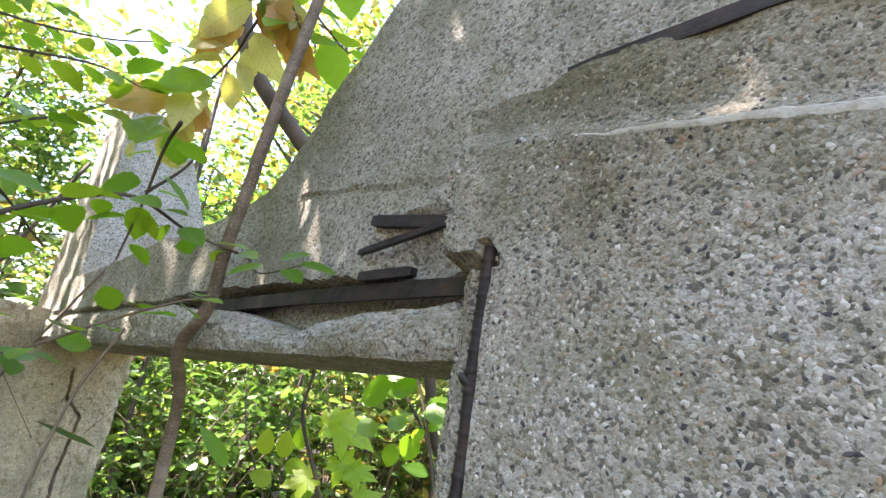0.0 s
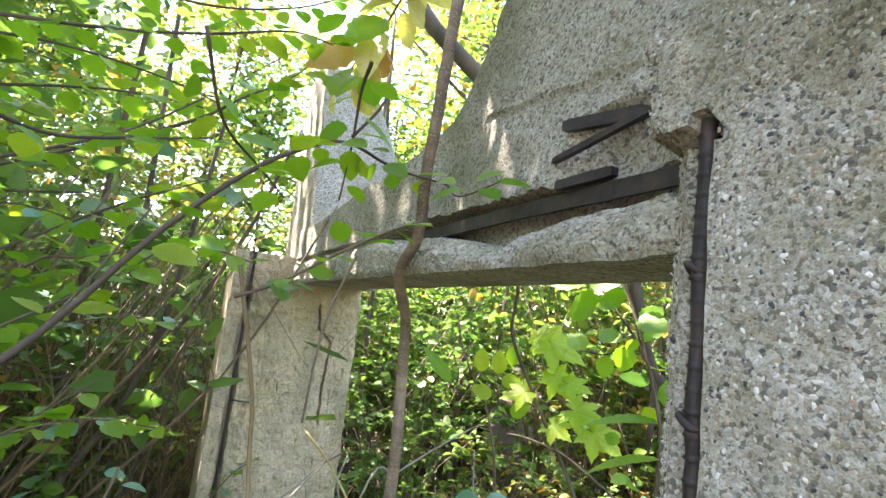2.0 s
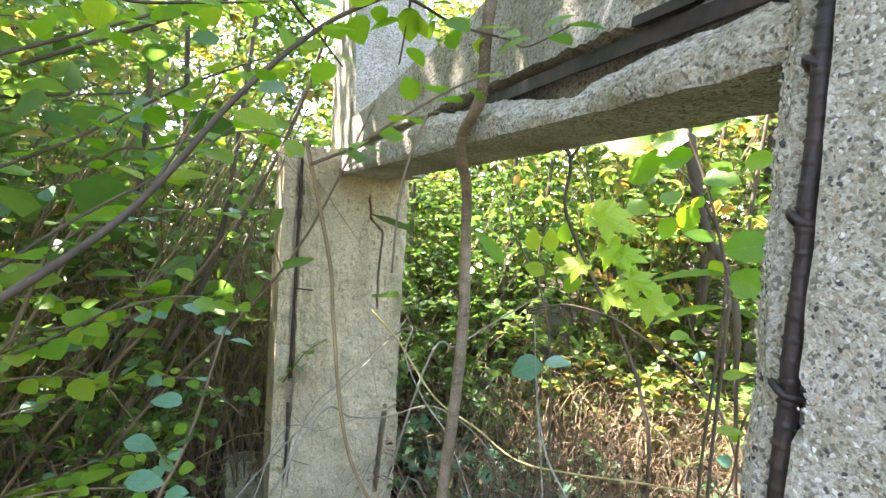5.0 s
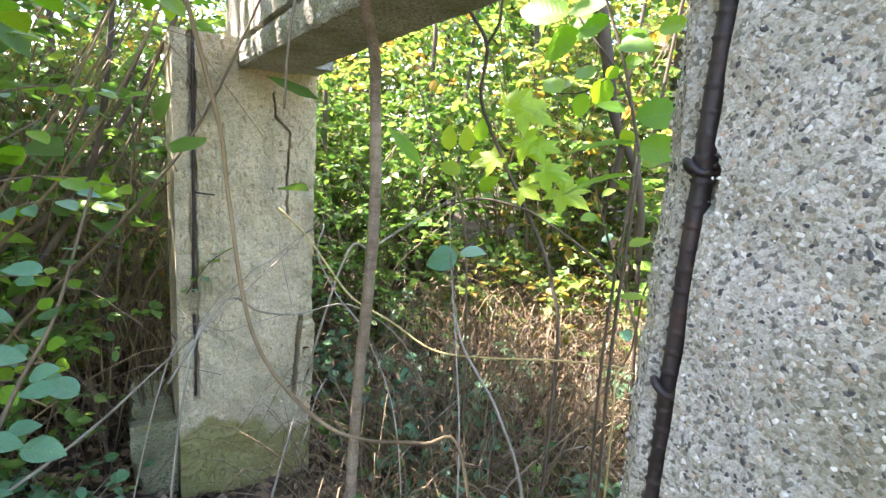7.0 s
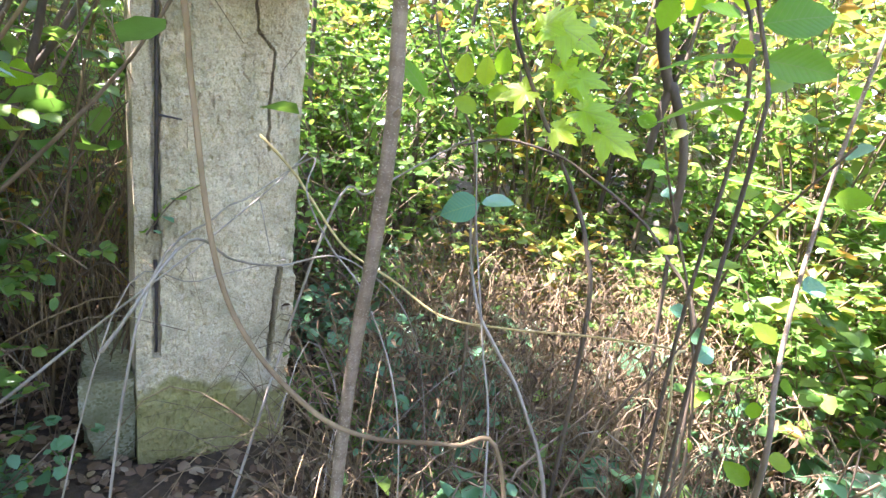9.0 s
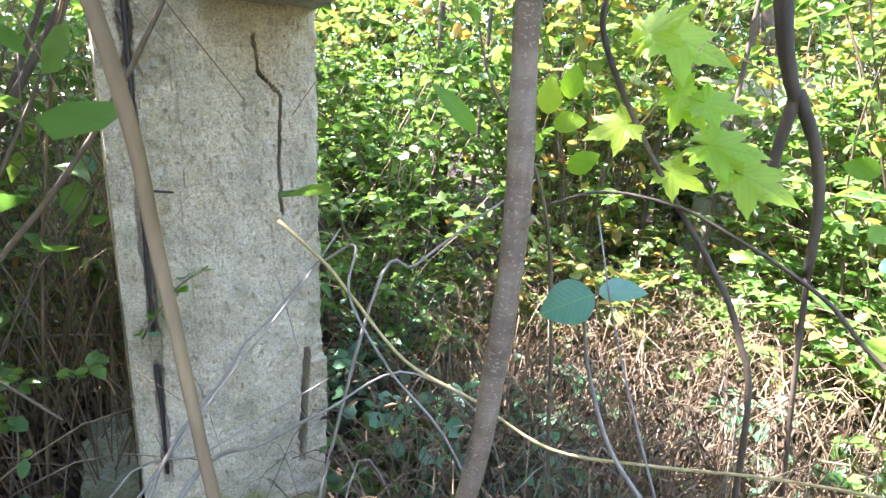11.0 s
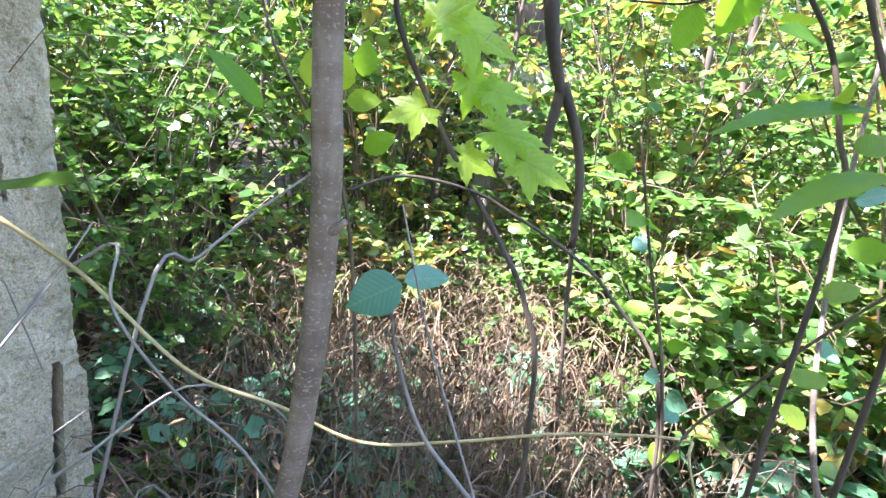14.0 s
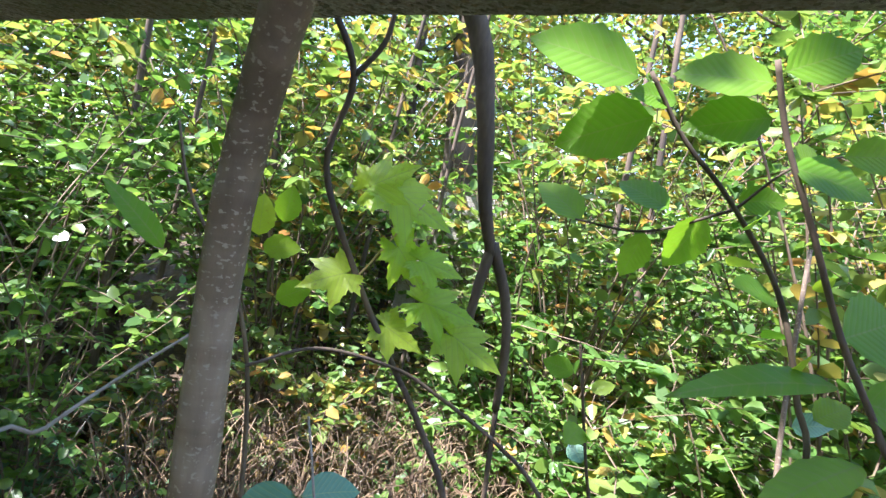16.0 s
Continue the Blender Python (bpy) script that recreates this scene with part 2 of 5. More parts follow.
def tube_data(points, radii, sides=8, wobble=0.0, verts=None, faces=None):
    """A tube along points, added to verts and faces."""
    verts = [] if verts is None else verts
    faces = [] if faces is None else faces
    n0 = len(verts)
    side = None
    for i, p in enumerate(points):
        way = (points[min(i + 1, len(points) - 1)] - points[max(i - 1, 0)])
        way = way.normalized() if way.length > 1e-9 else Vector((0, 0, 1))
        if side is None:
            side = way.orthogonal().normalized()
        side = (side - way * side.dot(way)).normalized()
        up = way.cross(side)
        r = radii[i] if isinstance(radii, (list, tuple)) else radii
        for j in range(sides):
            a = 2 * math.pi * j / sides
            rr = r * (1 + wobble * noise.noise(Vector((p.x * 30 + j * 3.1, p.y * 30, p.z * 30))))
            verts.append(p + (side * math.cos(a) + up * math.sin(a)) * rr)
        if i:
            for j in range(sides):
                k = (j + 1) % sides
                b = n0 + (i - 1) * sides
                faces.append((b + j, b + k, b + sides + k, b + sides + j))
    faces.append(tuple(n0 + j for j in reversed(range(sides))))
    last = n0 + (len(points) - 1) * sides
    faces.append(tuple(last + j for j in range(sides)))
    return verts, faces


def tube(name, points, r0, r1, material, sides=8, wobble=0.1, per=6):
    path = smooth_path(points, per) if len(points) > 2 else [Vector(points[0]).lerp(Vector(points[1]), i / 5) for i in range(6)]
    n = len(path) - 1
    v, f = tube_data(path, [r0 + (r1 - r0) * i / n for i in range(n + 1)], sides, wobble)
    return mesh_from(name, v, f, material)


LEAF_V = np.array([(0, 0, 0), (-0.3, 0.3, 0.07), (-0.25, 0.7, 0.04), (0, 1, -0.1), (0.25, 0.7, 0.04), (0.3, 0.3, 0.07)])
LEAF_F = [(0, 2, 1), (0, 3, 2), (0, 4, 3), (0, 5, 4)]


def leaves_mesh(name, places, ways, sizes, material, tilt=0.5, rng=None, narrow=1.0):
    """Many small leaves as one mesh: each starts at its place and grows along its way, faces up more or less."""
    rng = rng or np.random.default_rng(1)
    p, w = np.asarray(places, float), np.asarray(ways, float)
    n = len(p)
    w /= np.linalg.norm(w, axis=1, keepdims=True) + 1e-9
    up = np.array([0, 0, 1.0]) + rng.normal(0, tilt, (n, 3))
    x = np.cross(w, up)
    x /= np.linalg.norm(x, axis=1, keepdims=True) + 1e-9
    z = np.cross(x, w)
    s = np.asarray(sizes, float)[:, None, None]
    wide = (narrow * rng.uniform(0.8, 1.25, n))[:, None, None]
    curl = rng.uniform(-0.5, 2.5, n)[:, None, None]
    v = p[:, None] + s * (LEAF_V[None, :, 0:1] * wide * x[:, None] + LEAF_V[None, :, 1:2] * w[:, None] + LEAF_V[None, :, 2:3] * curl * z[:, None])
    me = bpy.data.meshes.new(name)
    k = len(LEAF_V)
    tri = (np.array(LEAF_F)[None] + (np.arange(n) * k)[:, None, None]).reshape(-1)
    me.vertices.add(n * k)
    me.vertices.foreach_set("co", v.reshape(-1).astype(np.float32))
    me.loops.add(len(tri))
    me.loops.foreach_set("vertex_index", tri.astype(np.int32))
    me.polygons.add(len(tri) // 3)
    me.polygons.foreach_set("loop_start", np.arange(0, len(tri), 3, dtype=np.int32))
    me.polygons.foreach_set("use_smooth", np.ones(len(tri) // 3, dtype=bool))
    me.materials.append(material)
    me.update(calc_edges=True)
    return me


def ground_z(x, y):
    """The height of the forest floor: uneven, a little lower behind the frame, rising far off to the sides."""
    r = math.hypot(x + 0.3, y - 1)
    z = -0.02 + 0.05 * noise.noise(Vector((x * 0.9, y * 0.9, 3))) + 0.02 * noise.noise(Vector((x * 4, y * 4, 9)))
    z -= 0.13 * min(1, max(0, (y - 0.9) / 0.9))
    return z + 0.03 * max(0, r - 3) * (1 if x < 0 else 0.5) if r < 40 else z + 1.1


# ---- ground ----
def build_ground():
    cuts = sorted({round(v, 3) for v in list(np.arange(-6, 8.01, 0.12)) + [q * f for q in (1, -1) for f in (9, 12, 16, 22, 30, 40, 60, 120, 400, 1500)]})
    n = len(cuts)
    verts = [(x, y, ground_z(x, y)) for y in cuts for x in cuts]
    faces = [(j * n + i, j * n + i + 1, (j + 1) * n + i + 1, (j + 1) * n + i) for j in range(n - 1) for i in range(n - 1)]
    tagged(new("ground", mesh_from("ground", verts, faces, M_SOIL)), "dark forest soil under dry fallen leaves", "ground", kind="structure")


build_ground()


# ---- the concrete frame ----
def rough(v, amp, scale, seed=0.0):
    return amp * (noise.noise(Vector((v[0] * scale + seed, v[1] * scale, v[2] * scale))) + 0.5 * noise.noise(Vector((v[0] * scale * 2.7, v[1] * scale * 2.7 + seed, v[2] * scale * 2.7))))


def slab(name, s0, s1, low, high, front, back, material, ds=0.012, nz=60):
    """A standing slab in the frame's axes: its lower and upper outline and its two faces are functions."""
    ns = max(2, int((s1 - s0) / ds))
    rows = []
    verts, faces = [], []
    for side in (0, 1):
        ids = []
        for i in range(ns + 1):
            s = s0 + (s1 - s0) * i / ns
            a, b = low(s), high(s)
            col = []
            for j in range(nz + 1):
                z = a + (b - a) * j / nz
                d = back(s, z) if side else front(s, z)
                col.append(len(verts))
                verts.append((-s, d, z))
            ids.append(col)
        rows.append(ids)
    f, b = rows
    for i in range(ns):
        for j in range(nz):
            faces.append((f[i][j], f[i][j + 1], f[i + 1][j + 1], f[i + 1][j]))
            faces.append((b[i][j], b[i + 1][j], b[i + 1][j + 1], b[i][j + 1]))
        faces.append((f[i][0], f[i + 1][0], b[i + 1][0], b[i][0]))
        faces.append((f[i][nz], b[i][nz], b[i + 1][nz], f[i + 1][nz]))
    for j in range(nz):
        faces.append((f[0][j], b[0][j], b[0][j + 1], f[0][j + 1]))
        faces.append((f[ns][j], f[ns][j + 1], b[ns][j + 1], b[ns][j]))
    return mesh_from(name, verts, faces, material, False)


def lerp_table(x, table):
    if x <= table[0][0]:
        return table[0][1]
    for (a, p), (b, q) in zip(table, table[1:]):
        if x <= b:
            return p + (q - p) * (x - a) / (b - a)
    return table[-1][1]


BEAM_TOP = [(-0.7, 2.75), (0.0, 2.75), (0.2, 2.56), (0.317, 2.367), (0.415, 2.253), (0.494, 2.189), (0.554, 2.114), (0.629, 2.04), (0.728, 1.999), (0.825, 1.975), (1.0, 1.95), (1.43, 1.918), (2.02, 1.9)]
SLOT_LOW = [(-0.1, 1.757), (0.12, 1.758), (0.23, 1.75), (0.36, 1.727), (0.47, 1.742), (0.6, 1.765), (0.75, 1.77), (0.95, 1.79)]
SLOT_HIGH = [(-0.1, 1.8), (0.09, 1.8), (0.26, 1.812), (0.5, 1.818), (0.75, 1.82), (0.95, 1.792)]


def beam_front(s, z):
    n = rough((s, 0, z), 0.0035, 14, 4)
    lo = lerp_table(s, SLOT_LOW) + 0.006 * noise.noise(Vector((s * 25, 2, 0)))
    hi = lerp_table(s, SLOT_HIGH) + 0.004 * noise.noise(Vector((s * 20, 7, 0)))
    fade = min(1, max(0, (1.05 - s) / 0.4))
    face = 0.055 * fade
    if z < lo:
        n += rough((s, 4, z), 0.0045, 42, 3)
        d = 0.0 + max(0, 0.03 - (lo - z)) * 0.8 + max(0, 0.012 - (z - 1.688)) * 0.5
    elif z < hi and s < 0.95:
        d = 0.105
    else:
        d = face - 0.0
    # broken patch round the bare bars
    r = math.hypot((s - 0.15) / 0.12, (z - 1.85) / 0.06)
    if z > hi and r < 1:
        d += 0.035 * (1 - r * r) + rough((s, 3, z), 0.012, 30)
    # step in the old formwork
    if z > hi and s < 0.5 and z > 1.93 + 0.12 * s:
        d -= 0.006
    return d + n


def beam_back(s, z):
    return 0.17 + 0.05 * min(1, max(0, s / 1.6)) + rough((s, 5, z), 0.004, 10)


beam = thing("concrete_beam", "weathered grey concrete beam with a curved haunch, spalled open over rusty iron", "beam", FRAME)
child("beam_body", slab("beam_body", -0.62, 2.0, lambda s: 1.688 + 0.003 * noise.noise(Vector((s * 18, 0, 0))), lambda s: lerp_table(s, BEAM_TOP) + 0.006 * noise.noise(Vector((s * 22, 3, 0))), beam_front, beam_back, M_BEAM, 0.012, 90), beam)


def angle_iron(parent):
    """An L-shaped rolled bar lying bare in the broken slot."""
    v, f = [], []
    prof = [(0.06, 1.802), (0.102, 1.802), (0.102, 1.797), (0.067, 1.797), (0.067, 1.778), (0.06, 1.778)]
    cut = np.linspace(-0.02, 0.86, 24)
    for s in cut:
        sag = 0.006 * math.sin(s * 3) - 0.012 * s
        v += [(-s, d + 0.002 * noise.noise(Vector((s * 30, d * 90, z * 40))), z + sag) for d, z in prof]
    k = len(prof)
    for i in range(len(cut) - 1):
        f += [(i * k + j, i * k + (j + 1) % k, (i + 1) * k + (j + 1) % k, (i + 1) * k + j) for j in range(k)]
    f += [tuple(range(k)), tuple((len(cut) - 1) * k + j for j in reversed(range(k)))]
    child("angle_iron", mesh_from("angle_iron", v, f, M_IRON, False), parent, "bare rusty black angle iron in the slot")


angle_iron(beam)


def flat_bar(name, a, b, w, h, parent, label):
    """A flat rusted bar from a to b, of width w (upright) and thickness h."""
    a, b = Vector(a), Vector(b)
    v, f = [], []
    n = 10
    for i in range(n + 1):
        p = a.lerp(b, i / n)
        q = 0.0015 * noise.noise(p * 60)
        t = 1.0 if 0 < i < n else 0.8
        v += [p + Vector((0, -h / 2 + q, -w / 2 * t)), p + Vector((0, h / 2, -w / 2 * t)), p + Vector((0, h / 2, w / 2 * t + q)), p + Vector((0, -h / 2, w / 2 * t))]
    for i in range(n):
        f += [(i * 4 + j, i * 4 + (j + 1) % 4, i * 4 + 4 + (j + 1) % 4, i * 4 + 4 + j) for j in range(4)]
    f += [(0, 1, 2, 3), (n * 4 + 3, n * 4 + 2, n * 4 + 1, n * 4)]
    return child(name, mesh_from(name, v, f, M_IRON, False), parent, label)


flat_bar("iron_stub", (-0.25, 0.045, 1.896), (-0.12, 0.075, 1.888), 0.018, 0.012, beam, "short rusty iron bar end")
flat_bar("iron_stub", (-0.262, 0.04, 1.846), (-0.10, 0.06, 1.881), 0.009, 0.009, beam, "thin bent rusty bar")
flat_bar("iron_stub", (-0.262, 0.05, 1.811), (-0.16, 0.06, 1.815), 0.014, 0.012, beam, "short rusty iron bar end")


# post above the far end of the beam
def post_mesh():
    def top(s):
        return min(2.66 + 0.12 * (s - 1.93), 1.93 + 5.6 * (s - 1.775))
    def back(s, z):
        return 0.2 + 0.2 * min(1, max(0, (2.66 - z) / 0.5)) * (1 if z > 1.9 else 0.6) + rough((s, 8, z), 0.006, 11)
    return slab("post_body", 1.78, 2.3, lambda s: 1.695, top, lambda s, z: 0.004 + rough((s, 2, z), 0.006, 12), back, M_BEAM, 0.015, 60)


post = thing("concrete_post", "broken grey concrete post with slanting edges on the far beam end", "post", FRAME)
child("post_body", post_mesh(), post)


# far pillar
CRACK = [(1.6, 0.14), (1.5, 0.156), (1.45, 0.212), (1.26, 0.2), (1.1, 0.205)]
CRACK_LOW = [(0.64, 0.27), (0.47, 0.256), (0.22, 0.243)]


def pillar_face(d, z):
    """How far the face towards the opening stands out at a depth d and height z."""
    n = rough((2, d, z), 0.006, 16, 7) + rough((1, d, z), 0.004, 45)
    n -= 0.024 * max(0.0, noise.noise(Vector((d * 62, z * 62, 2))) - 0.22)
    rim = max(0, d - 0.24) / 0.09
    if z > 0.6 and rim > 0:
        n -= 0.035 * rim * rim + 0.014 * rim * noise.noise(Vector((d * 30, z * 22, 1)))
    groove = abs(d + 0.167 - 0.006 * noise.noise(Vector((z * 6, 3, 3))))
    if 0.3 < z < 1.8 and groove < 0.013 + 0.008 * noise.noise(Vector((z * 14, 9, 1))):
        n -= 0.03
    if -0.15 < d < -0.07 and z > 0.75:
        n += 0.012 * noise.noise(Vector((d * 34, z * 30, 4))) - 0.01 * max(0.0, noise.noise(Vector((d * 20, z * 12, 8))))
    if d > -0.14 and d < -0.06:
        n -= 0.012 * abs(noise.noise(Vector((d * 40, z * 26, 5))))
    for table in (CRACK, CRACK_LOW):
        t = sorted(table)
        if t[0][0] < z < t[-1][0]:
            off = abs(d - lerp_table(z, t) - 0.006 * noise.noise(Vector((z * 30, 1, 1))))
            if off < (0.009 if table is CRACK_LOW else 0.0042):
                n -= 0.11 if table is CRACK_LOW else 0.05
            elif table is CRACK_LOW and d > lerp_table(z, t):
                n += 0.014
    if z < 0.12:
        n += 0.012
    return n


def pillar_mesh():
    nd, nz = 190, 280
    d0, d1, z0, z1 = -0.235, 0.335, -0.45, 1.80
    verts, faces, ids = [], [], []
    for side in (0, 1):
        grid = []
        for i in range(nd + 1):
            col = []
            for j in range(nz + 1):
                z = z0 + (z1 - z0) * j / nz
                narrow = 0.02 * max(0, 0.6 - z) if i > nd / 2 else 0
                d = d0 + (d1 - d0) * i / nd - narrow * (i / nd)
                if i == nd:
                    d += rough((4, 0, z), 0.012, 18) * (1 if z > 0.6 else 0.3)
                s = 2.0 - pillar_face(d, z) if side == 0 else 2.36
                col.append(len(verts))
                verts.append((-s, d, z))
            grid.append(col)
        ids.append(grid)
    f, b = ids
    for i in range(nd):
        for j in range(nz):
            faces.append((f[i][j], f[i + 1][j], f[i + 1][j + 1], f[i][j + 1]))
        faces.append((f[i][nz], f[i + 1][nz], b[i + 1][nz], b[i][nz]))
        faces.append((b[i][0], b[i][nz], b[i + 1][nz], b[i + 1][0]))
    for j in range(nz):
        faces.append((f[0][j], f[0][j + 1], b[0][j + 1], b[0][j]))
        faces.append((f[nd][j], b[nd][j], b[nd][j + 1], f[nd][j + 1]))
    return mesh_from("pillar_body", verts, faces, M_SMOOTH, False)


pillar = thing("concrete_pillar", "pale cracked concrete pillar with a mossy foot and bare rusty rod", "pillar", FRAME)
child("pillar_body", pillar_mesh(), pillar)
child("rebar", tube("rebar", [(-2.008, -0.17, 0.78), (-2.0, -0.168, 1.0), (-1.997, -0.166, 1.25), (-2.001, -0.164, 1.5), (-2.004, -0.16, 1.8)], 0.006, 0.0065, M_IRON, 8, 0.3), pillar, "rusty steel rod in the open pillar edge")
child("rebar", tube("rebar", [(-2.012, -0.17, 0.32), (-2.006, -0.168, 0.5), (-2.012, -0.17, 0.68)], 0.005, 0.006, M_IRON, 8, 0.3), pillar, "rusty steel rod in the open pillar edge")
child("tie_wire", tube("tie_wire", [(-1.995, -0.17, 1.19), (-1.985, -0.13, 1.185), (-1.99, -0.09, 1.18)], 0.004, 0.003, M_IRON), pillar, "rusty tie wire end")


# near pillar, with the washed-out stones
def near_front(s, z):
    d = -0.06 + rough((s, 1, z), 0.004, 18, 2)
    edge = s + 0.012 * noise.noise(Vector((z * 16, 3, 0)))
    if z < 1.78 + 0.02 * noise.noise(Vector((s * 40, 1, 1))):
        if -0.07 < edge < -0.034:
            d += 0.024
        elif edge >= -0.034:
            d += 0.018 + 0.03 * (edge + 0.034) / 0.034
    rise = z - 1.8607 - 0.167 * (s + 0.22) + 0.006 * noise.noise(Vector((s * 20, 0, 0)))
    if rise > 0:
        d += 0.012 * min(1.0, rise / 0.02)
    return d


def near_top(s):
    return 1.955 + lerp_table(s, [(-0.62, -0.06), (-0.3, -0.01), (-0.15, 0.005), (-0.1, -0.008), (0.0, -0.005)]) + 0.008 * noise.noise(Vector((s * 18, 9, 0)))


near = thing("concrete_pillar", "thick washed concrete pillar of coarse gravel with bare ribbed steel", "pillar", FRAME)
child("pillar_body", slab("near_body", -0.62, -0.008, lambda s: -0.4, near_top, near_front, lambda s, z: 0.3 + rough((s, 6, z), 0.004, 12), M_CONC, 0.008, 240), near)


def ribbed_bar(parent):
    """The ribbed steel bar that stands bare on the pillar's edge, with its ties."""
    r = 0.0078
    zs = np.arange(0.9, 1.79, 0.0021)
    path = [Vector((0.054 + 0.004 * math.sin(z * 5), -0.043 + 0.003 * math.sin(z * 7) + 0.006 * noise.noise(Vector((z * 11, 2, 6))) + 0.005 * max(0.0, min(1.0, (1.3 - z) / 0.1)), z)) for z in zs]
    radii = [r * (1.22 if i % 8 == 0 else 1.0 + 0.16 * noise.noise(Vector((z * 45, 0, 0)))) for i, z in enumerate(zs)]
    v, f = tube_data(path, radii, 12, 0.08)
    child("ribbed_bar", mesh_from("ribbed_bar", v, f, M_IRON), parent, "bare ribbed reinforcing bar, dark with rust")
    for z in (1.665, 1.547, 1.414, 1.24):
        c = Vector((0.054, -0.043, z))
        ring = [c + Vector((0.0105 * math.cos(a), 0.0105 * math.sin(a), 0.004 * math.sin(a * 2))) for a in np.linspace(0, 5.6, 14)]
        ring.append(c + Vector((0.03, 0.02, 0.002)))
        vv, ff = tube_data(ring, 0.0034, 6, 0.2)
        child("tie_wire", mesh_from("tie_wire", vv, ff, M_IRON), parent, "rusty tie wire round the bar")


ribbed_bar(near)
flat_bar("iron_strip", (0.12, -0.03, 1.957), (0.4, -0.038, 1.95), 0.016, 0.03, near, "flat rusty iron strip on the pillar head")


def mortar_line(parent):
    v, f = [], []
    ss = np.linspace(-0.14, -0.5, 110)
    for i, s in enumerate(ss):
        z = 1.8607 + 0.167 * (s + 0.22) + 0.004 * noise.noise(Vector((s * 30, 4, 0)))
        h = (0.003 + 0.005 * min(1, i / 60)) * (1 + 0.5 * noise.noise(Vector((s * 90, 8, 0))))
        out = 0.0035 * min(1, i / 25) + 0.001 * noise.noise(Vector((s * 120, 1, 5)))
        v += [(-s, near_front(s, z - h) + 0.002, z - h), (-s, near_front(s, z) - out, z), (-s, near_front(s, z + h) + 0.002, z + h)]
    for i in range(len(ss) - 1):
        a = i * 3
        f += [(a, a + 3, a + 4, a + 1), (a + 1, a + 4, a + 5, a + 2)]
    child("mortar_seam", mesh_from("mortar_seam", v, f, M_MORTAR), parent, "thin white mortar seam")


mortar_line(near)

cap = thing("concrete_block", "loose broken concrete block on the pillar head", "block", FRAME)
child("block_body", slab("block_body", -0.62, -0.325, lambda s: near_top(s) + 0.006 - 0.05 * (s + 0.325), lambda s: 2.25, lambda s, z: -0.07 + rough((s, 9, z), 0.008, 14), lambda s, z: 0.04, M_CONC, 0.01, 40), cap)

# ---- sapling and the plants round the opening ----
def sapling():
    pts = [W(0.99, 0.12, -0.25), W(0.94, 0.11, 0.65), W(0.845, 0.09, 1.05), W(0.805, 0.08, 1.3), W(0.795, 0.066, 1.5), W(0.762, 0.045, 1.6), W(0.665, -0.02, 1.685), W(0.555, -0.035, 1.75), W(0.517, -0.05, 1.85), W(0.475, -0.06, 1.95), W(0.435, -0.07, 2.07), W(0.36, -0.07, 2.5), W(0.3, -0.05, 3.2)]
    ob = thing("sapling", "slim grey-brown young tree leaning past the beam", "tree", pts[0])
    inv = Matrix.Translation(-pts[0])
    path = smooth_path([inv @ p for p in pts], 8)
    girth = [lerp_table(p.z + pts[0].z, [(0.6, 0.0145), (1.1, 0.0138), (1.35, 0.0132), (1.6, 0.0118), (1.8, 0.0108), (3.2, 0.009)]) for p in path]
    v, f = tube_data(path, girth, 14, 0.12)
    child("trunk", mesh_from("trunk", v, f, M_BARK), ob)
    for k, (i, side) in enumerate(((3, 1), (7, 1))):
        a = inv @ pts[i]
        child("knot", tube("knot", [a, a + Vector((0.012 * side, -0.012, 0.008)), a + Vector((0.02 * side, -0.017, 0.016))], 0.007, 0.003, M_BARK, 8), ob)
    return ob


sapling()


def forked_tree():
    """A stem that comes down in a bow from high up and forks; below the fork it is broken and thin."""
    base = Vector((0.1, 2.25, ground_z(0.1, 2.25) - 0.05))
    ob = thing("forked_tree", "drooping dark tree limb with a broken downward fork", "tree", base)
    rel = lambda *p: Vector(p) - base
    fork = rel(-0.104, 2.265, 1.469)
    up = [rel(-0.16, 2.24, 1.62), rel(-0.2, 2.22, 1.8), rel(-0.29, 2.2, 2.05), rel(-0.58, 2.16, 2.4), rel(-0.94, 2.15, 2.72), rel(-1.3, 2.1, 3.2), rel(-1.5, 2.0, 4.2)]
    child("limb", tube("limb", [fork] + up, 0.0145, 0.045, M_BARK_DARK, 12, 0.14), ob)
    child("branch", tube("branch", [fork + Vector((0, 0, 0.03)), rel(-0.04, 2.27, 1.36), rel(-0.01, 2.27, 1.22), rel(0.0, 2.28, 1.05)], 0.016, 0.011, M_BARK_DARK, 10), ob)
    child("branch", tube("branch", [fork + Vector((0, 0, 0.03)), rel(-0.12, 2.27, 1.38), rel(-0.125, 2.28, 1.28)], 0.0165, 0.011, M_BARK_DARK, 10), ob, "broken side stem")
    child("twig", tube("twig", [rel(0.0, 2.28, 1.07), rel(0.03, 2.29, 0.7), Vector((0, 0, 0))], 0.008, 0.006, M_BARK_DARK, 8), ob)


forked_tree()


